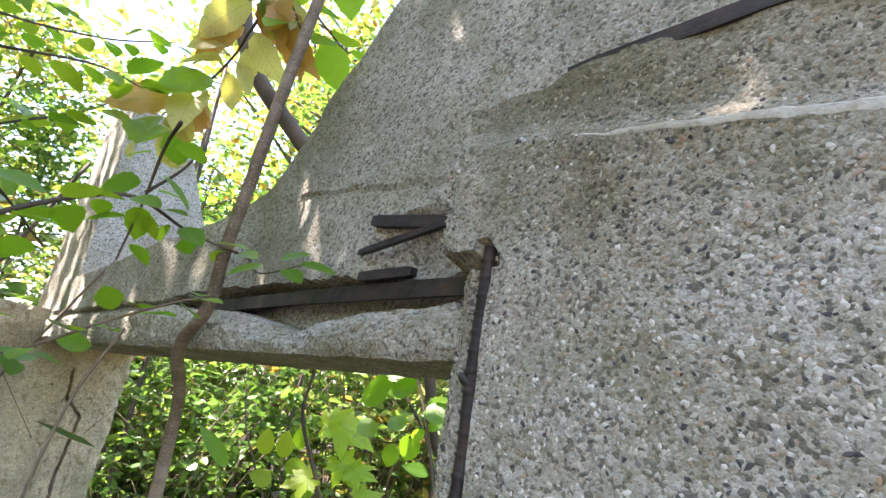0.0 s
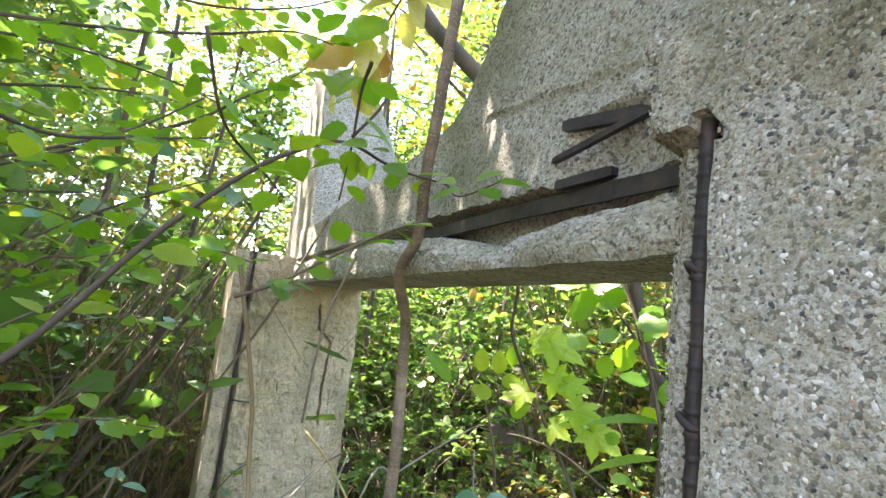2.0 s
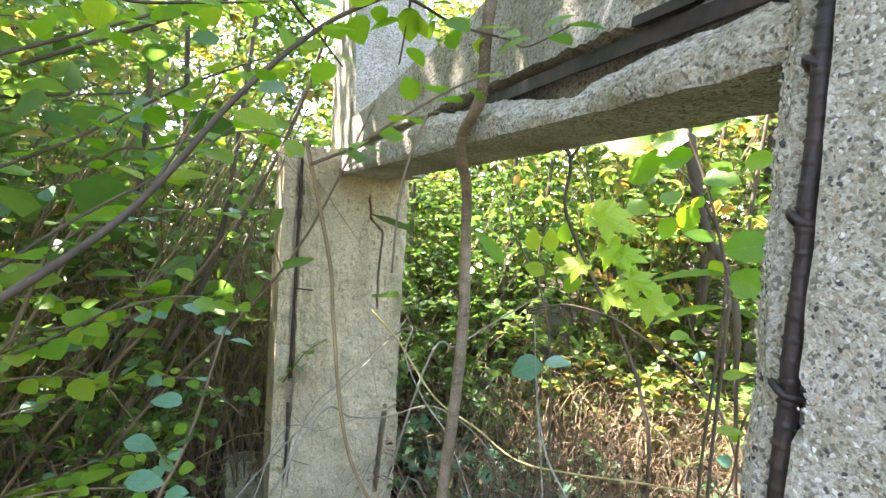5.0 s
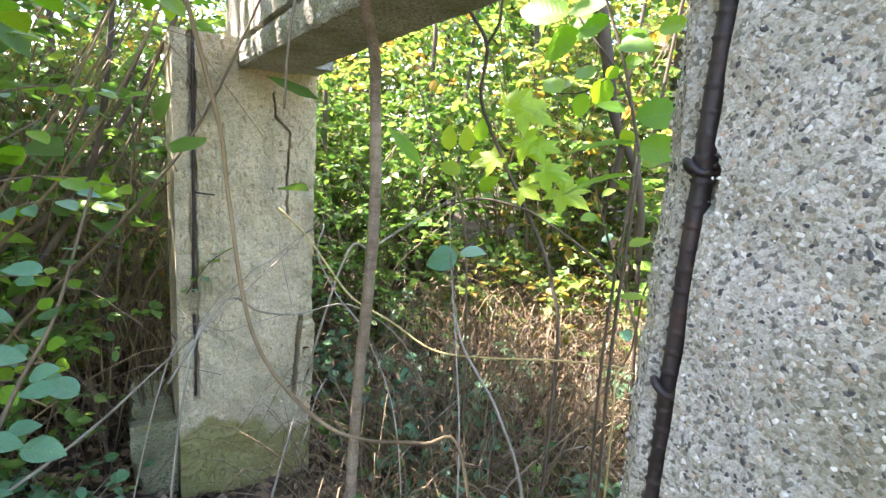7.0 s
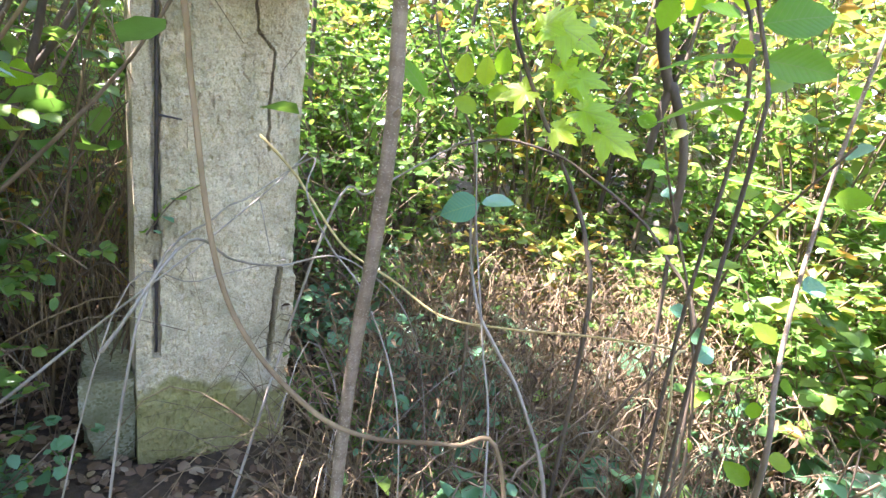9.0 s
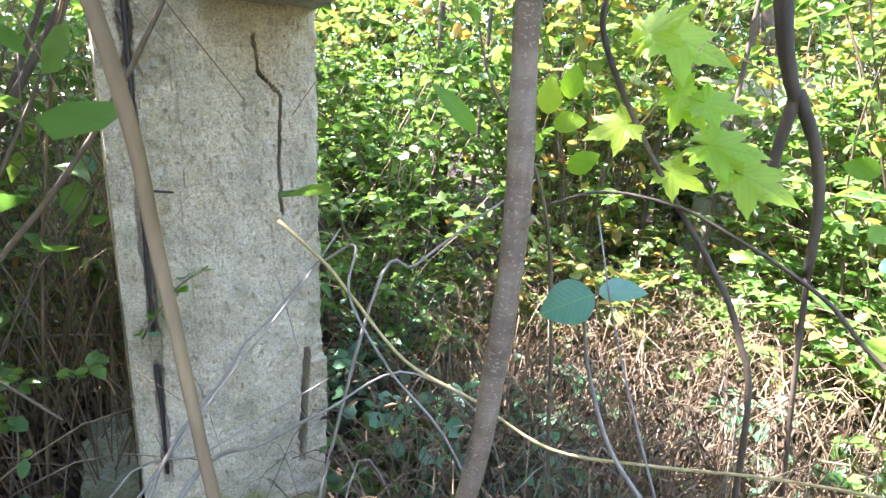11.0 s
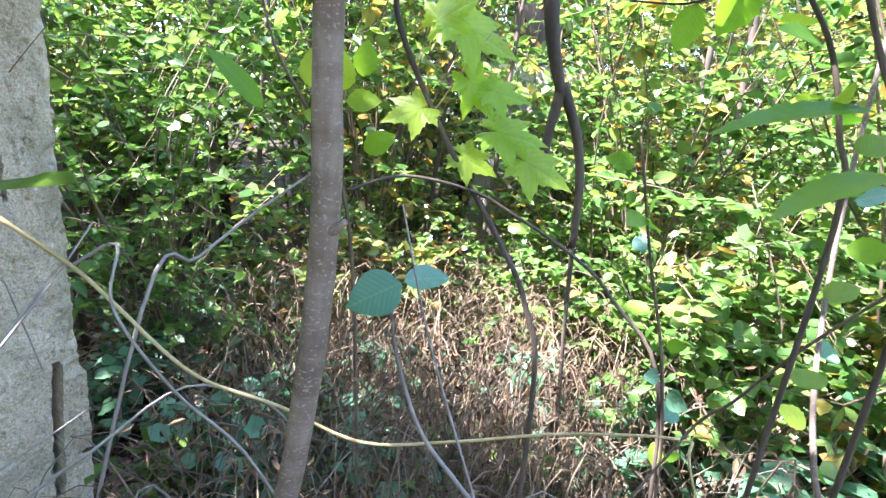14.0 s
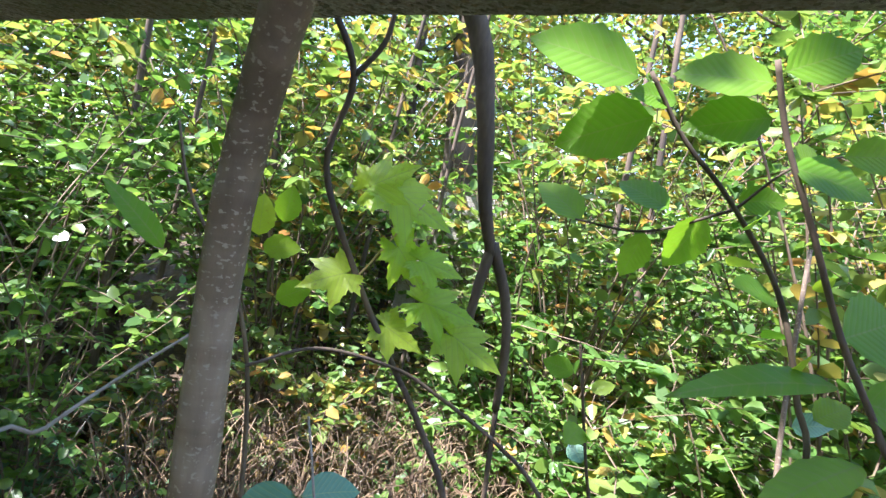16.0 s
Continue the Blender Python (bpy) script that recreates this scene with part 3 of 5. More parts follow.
# ---- shrubs, thicket and trees ----
def shrub_kind(name, seed, height, spread, stems, per_stem, leaf, material, label, bark=M_TWIG, narrow=1.0, low=0.25):
    rng = np.random.default_rng(seed)
    v, f = [], []
    places, ways, sizes = [], [], []
    for _ in range(stems):
        a = rng.uniform(0, 6.283)
        reach, h = spread * rng.uniform(0.3, 1), height * rng.uniform(0.6, 1)
        pts = [Vector((0.12 * math.cos(a) * rng.random(), 0.12 * math.sin(a) * rng.random(), -0.05))]
        for k in (0.35, 0.7, 1.0):
            bend = a + rng.normal(0, 0.35)
            pts.append(Vector((reach * k ** 1.5 * math.cos(bend), reach * k ** 1.5 * math.sin(bend), h * k * (1.12 - 0.12 * k))))
        path = smooth_path(pts, 4)
        tube_data(path, [0.007 * (1 - 0.75 * i / len(path)) for i in range(len(path))], 5, 0, v, f)
        twigs = [path]
        for _ in range(4):
            i = int(rng.integers(3, len(path) - 1))
            w = Vector((rng.normal(), rng.normal(), rng.normal(0.25, 0.4))).normalized()
            tw = [path[i], path[i] + w * 0.14 * height, path[i] + w * 0.27 * height + Vector((0, 0, -0.03))]
            tube_data(tw, [0.003, 0.0025, 0.0015], 4, 0, v, f)
            twigs.append([tw[0].lerp(tw[1], q / 4) for q in range(4)] + [tw[1].lerp(tw[2], q / 4) for q in range(5)])
        for _ in range(per_stem):
            tw = twigs[int(rng.integers(0, len(twigs)))]
            i = int(rng.integers(0, len(tw)))
            p = tw[i]
            if p.z < low * height * rng.random():
                continue
            w = np.array([rng.normal(), rng.normal(), rng.normal(-0.15, 0.3)])
            places.append(p), ways.append(w), sizes.append(leaf * rng.uniform(0.55, 1.25))
    ob = thing(name, label, "shrub", group="undergrowth plants")
    child("stem", mesh_from("stem", v, f, bark), ob, kind="stuff")
    child("foliage", leaves_mesh("foliage", places, ways, sizes, material, 0.45, rng, narrow), ob)
    return ob


def tree_kind(seed, height, trunk_r, crown_r, count, leaf, label, material=M_CROWN):
    rng = np.random.default_rng(seed)
    v, f = [], []
    lean = rng.normal(0, 0.3, 2)
    pts = [Vector((0, 0, -0.3)), Vector((lean[0] * 0.3, lean[1] * 0.3, height * 0.35)), Vector((lean[0], lean[1], height * 0.7)), Vector((lean[0] * 1.2, lean[1] * 1.1, height))]
    path = smooth_path(pts, 6)
    tube_data(path, [trunk_r * (1 - 0.8 * i / len(path)) for i in range(len(path))], 9, 0.15, v, f)
    ends = []
    for _ in range(26):
        i = int(rng.integers(4, len(path) - 1))
        a = rng.uniform(0, 6.283)
        ln = crown_r * rng.uniform(0.5, 1.0)
        w = Vector((math.cos(a), math.sin(a), rng.uniform(-0.15, 0.6)))
        limb = smooth_path([path[i], path[i] + w * ln * 0.5, path[i] + w * ln + Vector((0, 0, rng.uniform(-0.3, 0.3)))], 4)
        tube_data(limb, [trunk_r * 0.35 * (1 - 0.85 * k / len(limb)) for k in range(len(limb))], 5, 0, v, f)
        ends += limb[2:]
    e = np.array([tuple(p) for p in ends])
    p = e[rng.integers(0, len(e), count)] + rng.normal(0, 0.3, (count, 3)) * np.array([1, 1, 0.55])
    w = rng.normal(0, 1, (count, 3)) * np.array([1, 1, 0.4])
    ob = thing("forest_tree", label, "tree", group="forest trees")
    child("trunk", mesh_from("trunk", v, f, M_BARK_DARK), ob)
    child("crown", leaves_mesh("crown", p, w, leaf * rng.uniform(0.6, 1.2, count), material, 0.5, rng), ob)
    return ob


def away(m):
    return Matrix.Translation(m)


SHRUBS = [
    shrub_kind("leafy_shrub", 11, 1.5, 0.75, 12, 120, 0.062, M_LEAF, "dense green shrub with small oval leaves"),
    shrub_kind("leafy_shrub", 12, 2.1, 0.85, 13, 130, 0.06, M_LEAF, "tall green shrub with small oval leaves"),
    shrub_kind("leafy_shrub", 13, 1.2, 0.65, 11, 100, 0.07, M_CROWN, "light green shrub with yellowing leaves"),
    shrub_kind("leafy_shrub", 14, 2.6, 0.9, 13, 140, 0.068, M_CROWN, "tall bright green shrub in the sun"),
    shrub_kind("low_herb", 15, 0.5, 0.4, 9, 22, 0.06, M_BLUISH, "low bluish green herb with round leaves", M_TWIG, 1.3),
    shrub_kind("low_herb", 16, 0.35, 0.3, 8, 16, 0.055, M_LEAF, "low green herb on the forest floor", M_TWIG, 1.1),
]
TREES = [
    tree_kind(21, 7.0, 0.07, 2.4, 5200, 0.12, "slender forest tree with a light green crown"),
    tree_kind(22, 9.5, 0.10, 2.9, 6200, 0.13, "forest tree with a yellowing green crown"),
    tree_kind(23, 4.6, 0.035, 1.7, 4600, 0.10, "young forest tree with green leaves", M_LEAF),
]


def clear_of_view(x, y):
    """True where a shrub would stand in the walker's way or before the frame."""
    q = FRAME.inverted() @ Vector((x, y, 0))
    s, d = -q.x, q.y
    return (-1.3 < s < 1.75 and -1.6 < d < 1.5) or (1.5 <= s < 2.75 and -0.75 < d < 0.85) or math.hypot(x, y - 0.4) < 1.15


def in_sight(x, y):
    """The side of the place that the walk looks upon."""
    a = math.degrees(math.atan2(x + 0.2, y - 0.4))
    return -88 < a < 72


def plant_forest():
    rng = np.random.default_rng(5)
    used = [0] * len(SHRUBS)

    def put(kind, x, y, scale):
        ob = SHRUBS[kind]
        m = Matrix.Translation((x, y, ground_z(x, y))) @ Matrix.Rotation(rng.uniform(0, 6.283), 4, "Z") @ Matrix.Scale(scale, 4)
        if used[kind]:
            copy_thing(ob, m)
        else:
            ob.matrix_basis = m
        used[kind] += 1
    n = 0
    while n < 190:
        a, r = rng.uniform(0, 6.283), 1.4 + 7.0 * rng.random() ** 0.9
        x, y = -0.3 + r * math.cos(a), 1.0 + r * math.sin(a)
        if clear_of_view(x, y) or not in_sight(x, y):
            continue
        near_back = y > 1.2 and -1.6 < x < 0.5 and y < 4.0
        kinds = [0.2, 0.08, 0.3, 0.02, 0.3, 0.1] if near_back else [0.2, 0.27, 0.15, 0.28, 0.06, 0.04]
        put(int(rng.choice(6, p=kinds)), x, y, rng.uniform(0.8, 1.2) * (0.75 if near_back else 1))
        n += 1
    for _ in range(150):
        x, y = rng.uniform(-2.6, 2.2), rng.uniform(1.3, 3.8)
        q = FRAME.inverted() @ Vector((x, y, 0))
        if q.y > 0.45 and not (1.7 < -q.x < 2.5 and q.y < 0.6):
            put(int(rng.integers(4, 6)), x, y, rng.uniform(0.6, 1.1))
    for k, x, y, z in ((4, 0.55, 2.0, 1.5), (4, 0.8, 2.3, 1.7), (2, 0.75, 2.9, 0.9), (0, 1.2, 2.5, 0.85), (4, 0.4, 2.5, 1.4), (2, 1.3, 3.2, 1.1), (0, 0.2, 3.3, 0.8), (4, 1.1, 1.9, 1.6), (2, -0.6, 3.4, 0.8), (5, -0.3, 2.3, 1.3), (5, 0.1, 2.1, 1.2), (4, -0.75, 2.6, 1.1), (5, -1.2, 2.4, 1.3)):
        put(k, x, y, z)
    n, first = 0, [True] * 3
    while n < 38:
        a, r = rng.uniform(0, 6.283), 6.8 + 10 * rng.random()
        x, y = -0.3 + r * math.cos(a), 1.0 + r * math.sin(a)
        if not in_sight(x, y):
            continue
        k = int(rng.integers(0, 3))
        m = Matrix.Translation((x, y, ground_z(x, y))) @ Matrix.Rotation(rng.uniform(0, 6.283), 4, "Z") @ Matrix.Scale(rng.uniform(0.85, 1.2), 4)
        if first[k]:
            TREES[k].matrix_basis, first[k] = m, False
        else:
            copy_thing(TREES[k], m)
        n += 1

    # First five: added out of view so their crowns shade the pillar and beam.
    for k, x, y in ((2, -2.5, 0.1), (2, -3.2, -1.0), (0, -2.9, -0.75), (0, -2.0, -1.2), (2, -1.75, -0.35), (0, -2.4, 6.6), (2, -1.3, 6.4), (0, 0.2, 7.2)):
        copy_thing(TREES[k], Matrix.Translation((x, y, ground_z(x, y))) @ Matrix.Rotation(x * 2, 4, "Z"))
    for _ in range(16):
        put(5, rng.uniform(-1.0, 1.3), rng.uniform(1.9, 3.2), rng.uniform(0.7, 1.2))
    for _ in range(24):
        put(int(rng.integers(4, 6)), rng.uniform(-2.6, -1.3), rng.uniform(0.2, 1.4), rng.uniform(0.4, 0.7))


plant_forest()


def far_woods():
    """The leaf mass of the woods farther off, all round."""
    rng = np.random.default_rng(31)
    n = 42000
    a, r = rng.uniform(0, 6.283, n), rng.uniform(10, 24, n)
    h = 0.2 + 9.5 * rng.random(n) ** 1.3
    clump = np.array([noise.noise(Vector((math.cos(q) * 6, math.sin(q) * 6, w * 0.5))) for q, w in zip(a, h)])
    keep = clump > -0.25 + 0.06 * (h - 5)
    a, r, h = a[keep], r[keep], h[keep]
    p = np.stack([r * np.cos(a), 1 + r * np.sin(a), h + 0.3], 1)
    w = rng.normal(0, 1, (len(p), 3)) * np.array([1, 1, 0.5])
    tagged(new("far_woods", leaves_mesh("far_woods", p, w, rng.uniform(0.2, 0.42, len(p)), M_CROWN, 0.6, rng)), "green leaf mass of the woods beyond", "woods", kind="stuff")


far_woods()


def thicket():
    """Brown dry stems that lean and cross behind the opening and beside the far pillar."""
    rng = np.random.default_rng(8)

    def stem(v, f, x, y, h, lean, r, droop=0.0):
        a = rng.uniform(0, 6.283)
        z = ground_z(x, y)
        c, e = math.cos(a), math.sin(a)
        pts = [Vector((x, y, z - 0.03)), Vector((x + lean * 0.3 * c, y + lean * 0.3 * e, z + h * 0.6)), Vector((x + lean * 0.7 * c, y + lean * 0.7 * e, z + h)), Vector((x + lean * c, y + lean * e, z + h * (1 - droop)))]
        path = smooth_path(pts, 3)
        tube_data(path, [r * (1 - 0.6 * i / len(path)) for i in range(len(path))], 4, 0, v, f)
    for name, mat, count, r0 in (("dry_thicket", M_DRY, 1700, 0.0012), ("brown_thicket", M_TWIG, 1200, 0.0012), ("dead_twigs", M_PALE, 110, 0.0015)):
        v, f = [], []
        for _ in range(count):
            x, y = rng.uniform(-1.1, 0.75), rng.uniform(1.75, 3.8)
            stem(v, f, x, y, rng.uniform(0.25, 0.85) if y > 2.1 else rng.uniform(0.15, 0.65), rng.uniform(0.05, 0.8), r0 + rng.random() ** 2 * 0.003, rng.uniform(0, 0.6))
        for _ in range(count // 4):
            x, y = rng.uniform(-3.4, -2.0), rng.uniform(0.4, 3.0)
            stem(v, f, x, y, rng.uniform(0.5, 1.9), rng.uniform(0.3, 1.2), r0 + rng.random() ** 2 * 0.005, rng.uniform(0, 0.2))
        tagged(new(name, mesh_from(name, v, f, mat)), "tangle of dry stems on the forest floor", "thicket", kind="stuff")
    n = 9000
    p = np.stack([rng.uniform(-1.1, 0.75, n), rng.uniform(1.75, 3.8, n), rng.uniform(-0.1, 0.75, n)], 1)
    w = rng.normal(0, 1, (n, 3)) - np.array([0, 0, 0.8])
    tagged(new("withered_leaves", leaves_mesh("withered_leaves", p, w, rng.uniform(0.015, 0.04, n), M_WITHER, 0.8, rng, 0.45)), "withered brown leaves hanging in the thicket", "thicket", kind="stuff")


thicket()


def litter():
    rng = np.random.default_rng(9)
    n = 26000
    x, y = rng.uniform(-4.5, 2.5, n), rng.uniform(-1.0, 4.5, n)
    p = np.array([(a, b, ground_z(a, b) + 0.004 + 0.02 * rng.random()) for a, b in zip(x, y)])
    w = rng.normal(0, 1, (n, 3)) * np.array([1, 1, 0.15])
    ob = new("leaf_litter", leaves_mesh("leaf_litter", p, w, rng.uniform(0.03, 0.07, n), M_LITTER, 0.35, rng))
    tagged(ob, "dry brown fallen leaves on the soil", "litter", kind="stuff")


litter()


# ---- branches, twigs and leaves near the walker ----
def leaf_mesh(name, material, wide=0.36, teeth=0.03, n=11, curl=0.12):
    """One leaf a metre long along +y, with a folded midrib, raised side ribs and a toothed rim."""
    verts, faces = [], []
    for i in range(n + 1):
        t = i / n
        w = wide * math.sin(math.pi * min(1, t * 0.97 + 0.03)) ** 0.75 * (1.08 - 0.35 * t)
        w *= 1 + (teeth * 3 if i % 2 else -teeth)
        if i in (0, n):
            w = 0.004
        sag = -curl * t * t
        rib = 0.012 if i % 2 else -0.008
        for k, u in enumerate((-1, -0.5, 0, 0.5, 1)):
            verts.append((u * w, t + 0.06 * abs(u) * (0.6 - t), sag + 0.16 * w * abs(u) + rib * abs(u) * (1 if abs(u) < 1 else 0.4)))
    for i in range(n):
        for k in range(4):
            a = i * 5 + k
            faces.append((a, a + 1, a + 6, a + 5))
    return mesh_from(name, verts, faces, material)


def lobed_leaf_mesh(name, material):
    """A vine leaf: five pointed lobes with coarse teeth round the stalk, folded along its main veins."""
    verts, faces = [(0, 0.32, 0.0)], []
    tips = [(90, 0.68), (38, 0.56), (142, 0.56), (-14, 0.44), (194, 0.44), (-52, 0.34), (232, 0.34)]
    n = 84
    ring = []
    for i in range(n):
        deg = -90 + 360 * i / n
        r = 0.3
        for a, ln in tips:
            off = abs((deg - a + 180) % 360 - 180)
            r = max(r, ln * (1 - off / 46) if off < 12 else ln * (0.74 - 0.26 * (off - 12) / 20))
        r += 0.028 * (1 if i % 3 == 0 else -0.4)
        if abs(deg + 90) < 14 or deg > 256:
            r = 0.06
        fold = 0.05 * math.cos(math.radians(deg - 90) * 3.5) - 0.2 * r * r
        ring.append((r * math.cos(math.radians(deg)), 0.32 + r * math.sin(math.radians(deg)), fold))
    for k in (0.5, 1.0):
        verts += [(x * k, 0.32 + (y - 0.32) * k, z * k * k) for x, y, z in ring]
    for i in range(n):
        j = (i + 1) % n
        faces += [(0, 1 + i, 1 + j), (1 + i, 1 + n + i, 1 + n + j, 1 + j)]
    return mesh_from(name, verts, faces, material)


def hero_leaf_material(name, dark, light, through, spots=0.15):
    k = Mat(name, 0.4)
    info = k.t.nodes.new("ShaderNodeObjectInfo")
    col = k.ramp(info.outputs["Random"], [(0, dark), (1, light)])
    sep = k.t.nodes.new("ShaderNodeSeparateXYZ")
    k.link(k.co, sep.inputs[0])
    ab = k.t.nodes.new("ShaderNodeMath")
    ab.operation = "ABSOLUTE"
    k.link(sep.outputs[0], ab.inputs[0])
    vein = k.ramp(ab.outputs[0], [(0.0, (0.5, 0.5, 0.5)), (0.014, (0, 0, 0))])
    wave = k.t.nodes.new("ShaderNodeMath")
    wave.operation = "MULTIPLY_ADD"
    k.link(ab.outputs[0], wave.inputs[0])
    wave.inputs[1].default_value = -0.75
    k.link(sep.outputs[1], wave.inputs[2])
    fr = k.t.nodes.new("ShaderNodeMath")
    fr.operation = "PINGPONG"
    k.link(wave.outputs[0], fr.inputs[0])
    fr.inputs[1].default_value = 0.045
    side = k.ramp(fr.outputs[0], [(0.0, (0.35, 0.35, 0.35)), (0.009, (0, 0, 0))])
    both = k.mix(1.0, vein, side, "ADD")
    col = k.mix(both, col, (0.32, 0.42, 0.14))
    col = k.mix(k.ramp(k.noise(9, 4), [(0.62, (0, 0, 0)), (0.7, (spots, spots, spots))]), col, (0.3, 0.2, 0.05))
    col = k.mix(0.25, col, k.ramp(k.noise(5, 3), [(0.3, (0.6, 0.6, 0.5)), (0.7, (1, 1, 1))]), "MULTIPLY")
    k.done(col, k.bump(fr.outputs[0], 0.4, 0.02))
    tr = k.t.nodes.new("ShaderNodeBsdfTranslucent")
    k.link(k.mix(1.0, col, (1.0, 1.0, 0.4), "MULTIPLY"), tr.inputs[0])
    ms = k.t.nodes.new("ShaderNodeMixShader")
    ms.inputs[0].default_value = through
    k.link(k.b.outputs[0], ms.inputs[1])
    k.link(tr.outputs[0], ms.inputs[2])
    k.link(ms.outputs[0], k.t.nodes["Material Output"].inputs[0])
    return k.m


H_GREEN = hero_leaf_material("leaf_green", (0.17, 0.4, 0.025), (0.3, 0.54, 0.045), 0.62)
H_BRIGHT = hero_leaf_material("leaf_bright", (0.26, 0.48, 0.03), (0.42, 0.56, 0.05), 0.6, 0.3)
H_VINE = hero_leaf_material("leaf_vine", (0.42, 0.66, 0.05), (0.55, 0.74, 0.08), 0.68, 0.35)
H_BLUE = hero_leaf_material("leaf_bluish", (0.1, 0.26, 0.15), (0.16, 0.34, 0.2), 0.2, 0.0)
H_YELLOW = hero_leaf_material("leaf_yellow", (0.62, 0.58, 0.2), (0.75, 0.68, 0.35), 0.5, 0.5)
H_RUST = hero_leaf_material("leaf_rust", (0.5, 0.24, 0.07), (0.66, 0.42, 0.16), 0.4, 0.5)
OVAL = leaf_mesh("oval_leaf", H_GREEN)
OVAL_B = leaf_mesh("oval_leaf_bright", H_BRIGHT, 0.34)
ROUND = leaf_mesh("round_leaf", H_BLUE, 0.42, 0.0, 9, 0.2)
LONG = leaf_mesh("long_leaf", H_GREEN, 0.16, 0.02, 13, 0.25)
YELLOW = leaf_mesh("yellow_leaf", H_YELLOW, 0.32, 0.03, 11, 0.3)
RUST = leaf_mesh("rust_leaf", H_RUST, 0.3, 0.05, 9, 0.5)
VINE = lobed_leaf_mesh("vine_leaf", H_VINE)


def put_leaf(parent, me, base, tip, up=(0, 0, 1), label=""):
    """One leaf from its base to its tip (in the world), its upper side towards up."""
    a, b = Vector(base), Vector(tip)
    y = b - a
    size = y.length
    y.normalize()
    x = y.cross(Vector(up)).normalized()
    z = x.cross(y)
    m = Matrix((x, y, z)).transposed().to_4x4()
    return child("leaf", me, parent, label, Matrix.Translation(a - parent.location) @ m @ Matrix.Scale(size, 4))


def branch(name, label, category, points, r0, r1, material, sides=8):
    base = Vector(points[0])
    ob = thing(name, label, category, base)
    child("stem", tube("stem", [Vector(p) - base for p in points], r0, r1, material, sides, 0.1), ob)
    return ob


def side_twig(ob, points, r0, r1, material):
    child("twig", tube("twig", [Vector(p) - ob.location for p in points], r0, r1, material, 6, 0.1), ob)


def dress(ob, points, meshes, count, size, seed, first=0.1, droop=0.3, spread=0.9, up=(0, -0.35, 1)):
    """Leaves set by turns on both sides along a twig."""
    rng = np.random.default_rng(seed)
    path = smooth_path(points, 8)
    for i in range(count):
        t = first + (1 - first) * (i + rng.random() * 0.6) / count
        k = min(len(path) - 2, int(t * (len(path) - 1)))
        way = (path[k + 1] - path[k]).normalized()
        out = way.cross(Vector((rng.normal(0, 0.3), rng.normal(0, 0.3), 1))).normalized() * (1 if i % 2 else -1) * spread
        w = (way * rng.uniform(0.2, 0.7) + out + Vector((0, 0, -droop * rng.random()))).normalized()
        s = size * rng.uniform(0.7, 1.25)
        base = path[k] + w * 0.012
        put_leaf(ob, meshes[int(rng.integers(0, len(meshes)))], base, base + w * s, Vector(up) + Vector(rng.normal(0, 0.35, 3)))


# the long branch that hangs across the left of the frame
P = [(-0.95, -0.1, 0.9), (-0.72, 0.25, 1.3), (-0.66, 0.43, 1.44), (-0.66, 0.54, 1.53), (-0.63, 0.64, 1.67), (-0.59, 0.72, 1.77), (-0.55, 0.78, 1.83), (-0.51, 0.85, 1.87), (-0.46, 0.93, 1.85), (-0.39, 1.0, 1.84)]
b = branch("leafy_branch", "long thin grey branch with sparse green leaves", "branch", P, 0.006, 0.002, M_BARK_DARK)
dress(b, P[3:], [OVAL, OVAL_B], 22, 0.055, 41)
for q, k in (([(-0.66, 0.54, 1.53), (-0.72, 0.62, 1.6), (-0.74, 0.7, 1.72)], 7), ([(-0.64, 0.38, 1.77), (-0.70, 0.52, 1.77), (-0.69, 0.62, 1.80), (-0.67, 0.73, 1.84)], 9), ([(-0.58, 0.62, 1.95), (-0.63, 0.71, 1.86), (-0.65, 0.81, 1.82), (-0.67, 0.90, 1.79)], 9), ([(-0.41, 0.76, 1.95), (-0.46, 0.81, 1.93), (-0.51, 0.87, 1.87), (-0.56, 0.92, 1.79)], 8), ([(-0.52, 0.88, 1.89), (-0.48, 0.89, 1.94), (-0.45, 0.88, 1.98)], 3)):
    side_twig(b, q, 0.003, 0.0015, M_BARK_DARK)
    dress(b, q, [OVAL, OVAL_B, OVAL], k, 0.055, 50 + k)
side_twig(b, [(-0.39, 1.0, 1.84), (-0.33, 0.93, 1.80), (-0.26, 0.92, 1.82)], 0.002, 0.001, M_BARK_DARK)
for a, c in (((-0.30, 0.92, 1.82), (-0.26, 0.94, 1.85)), ((-0.27, 0.92, 1.82), (-0.21, 0.93, 1.82)), ((-0.29, 0.92, 1.81), (-0.25, 0.90, 1.79)), ((-0.32, 0.92, 1.81), (-0.37, 0.9, 1.79))):
    put_leaf(b, OVAL, a, c, (0, -0.6, 1))

# the low sprig before the beam
P = [(-0.62, 0.78, 1.60), (-0.55, 0.80, 1.63), (-0.51, 0.80, 1.65), (-0.45, 0.82, 1.69), (-0.39, 0.83, 1.72), (-0.35, 0.86, 1.745)]
b = branch("leafy_sprig", "small green sprig hanging before the beam", "branch", P, 0.003, 0.0015, M_TWIG)
dress(b, P, [OVAL, OVAL_B, OVAL], 13, 0.05, 61)
side_twig(b, [(-0.44, 0.83, 1.68), (-0.45, 0.80, 1.60), (-0.44, 0.77, 1.53), (-0.43, 0.75, 1.45)], 0.0022, 0.0015, M_TWIG)

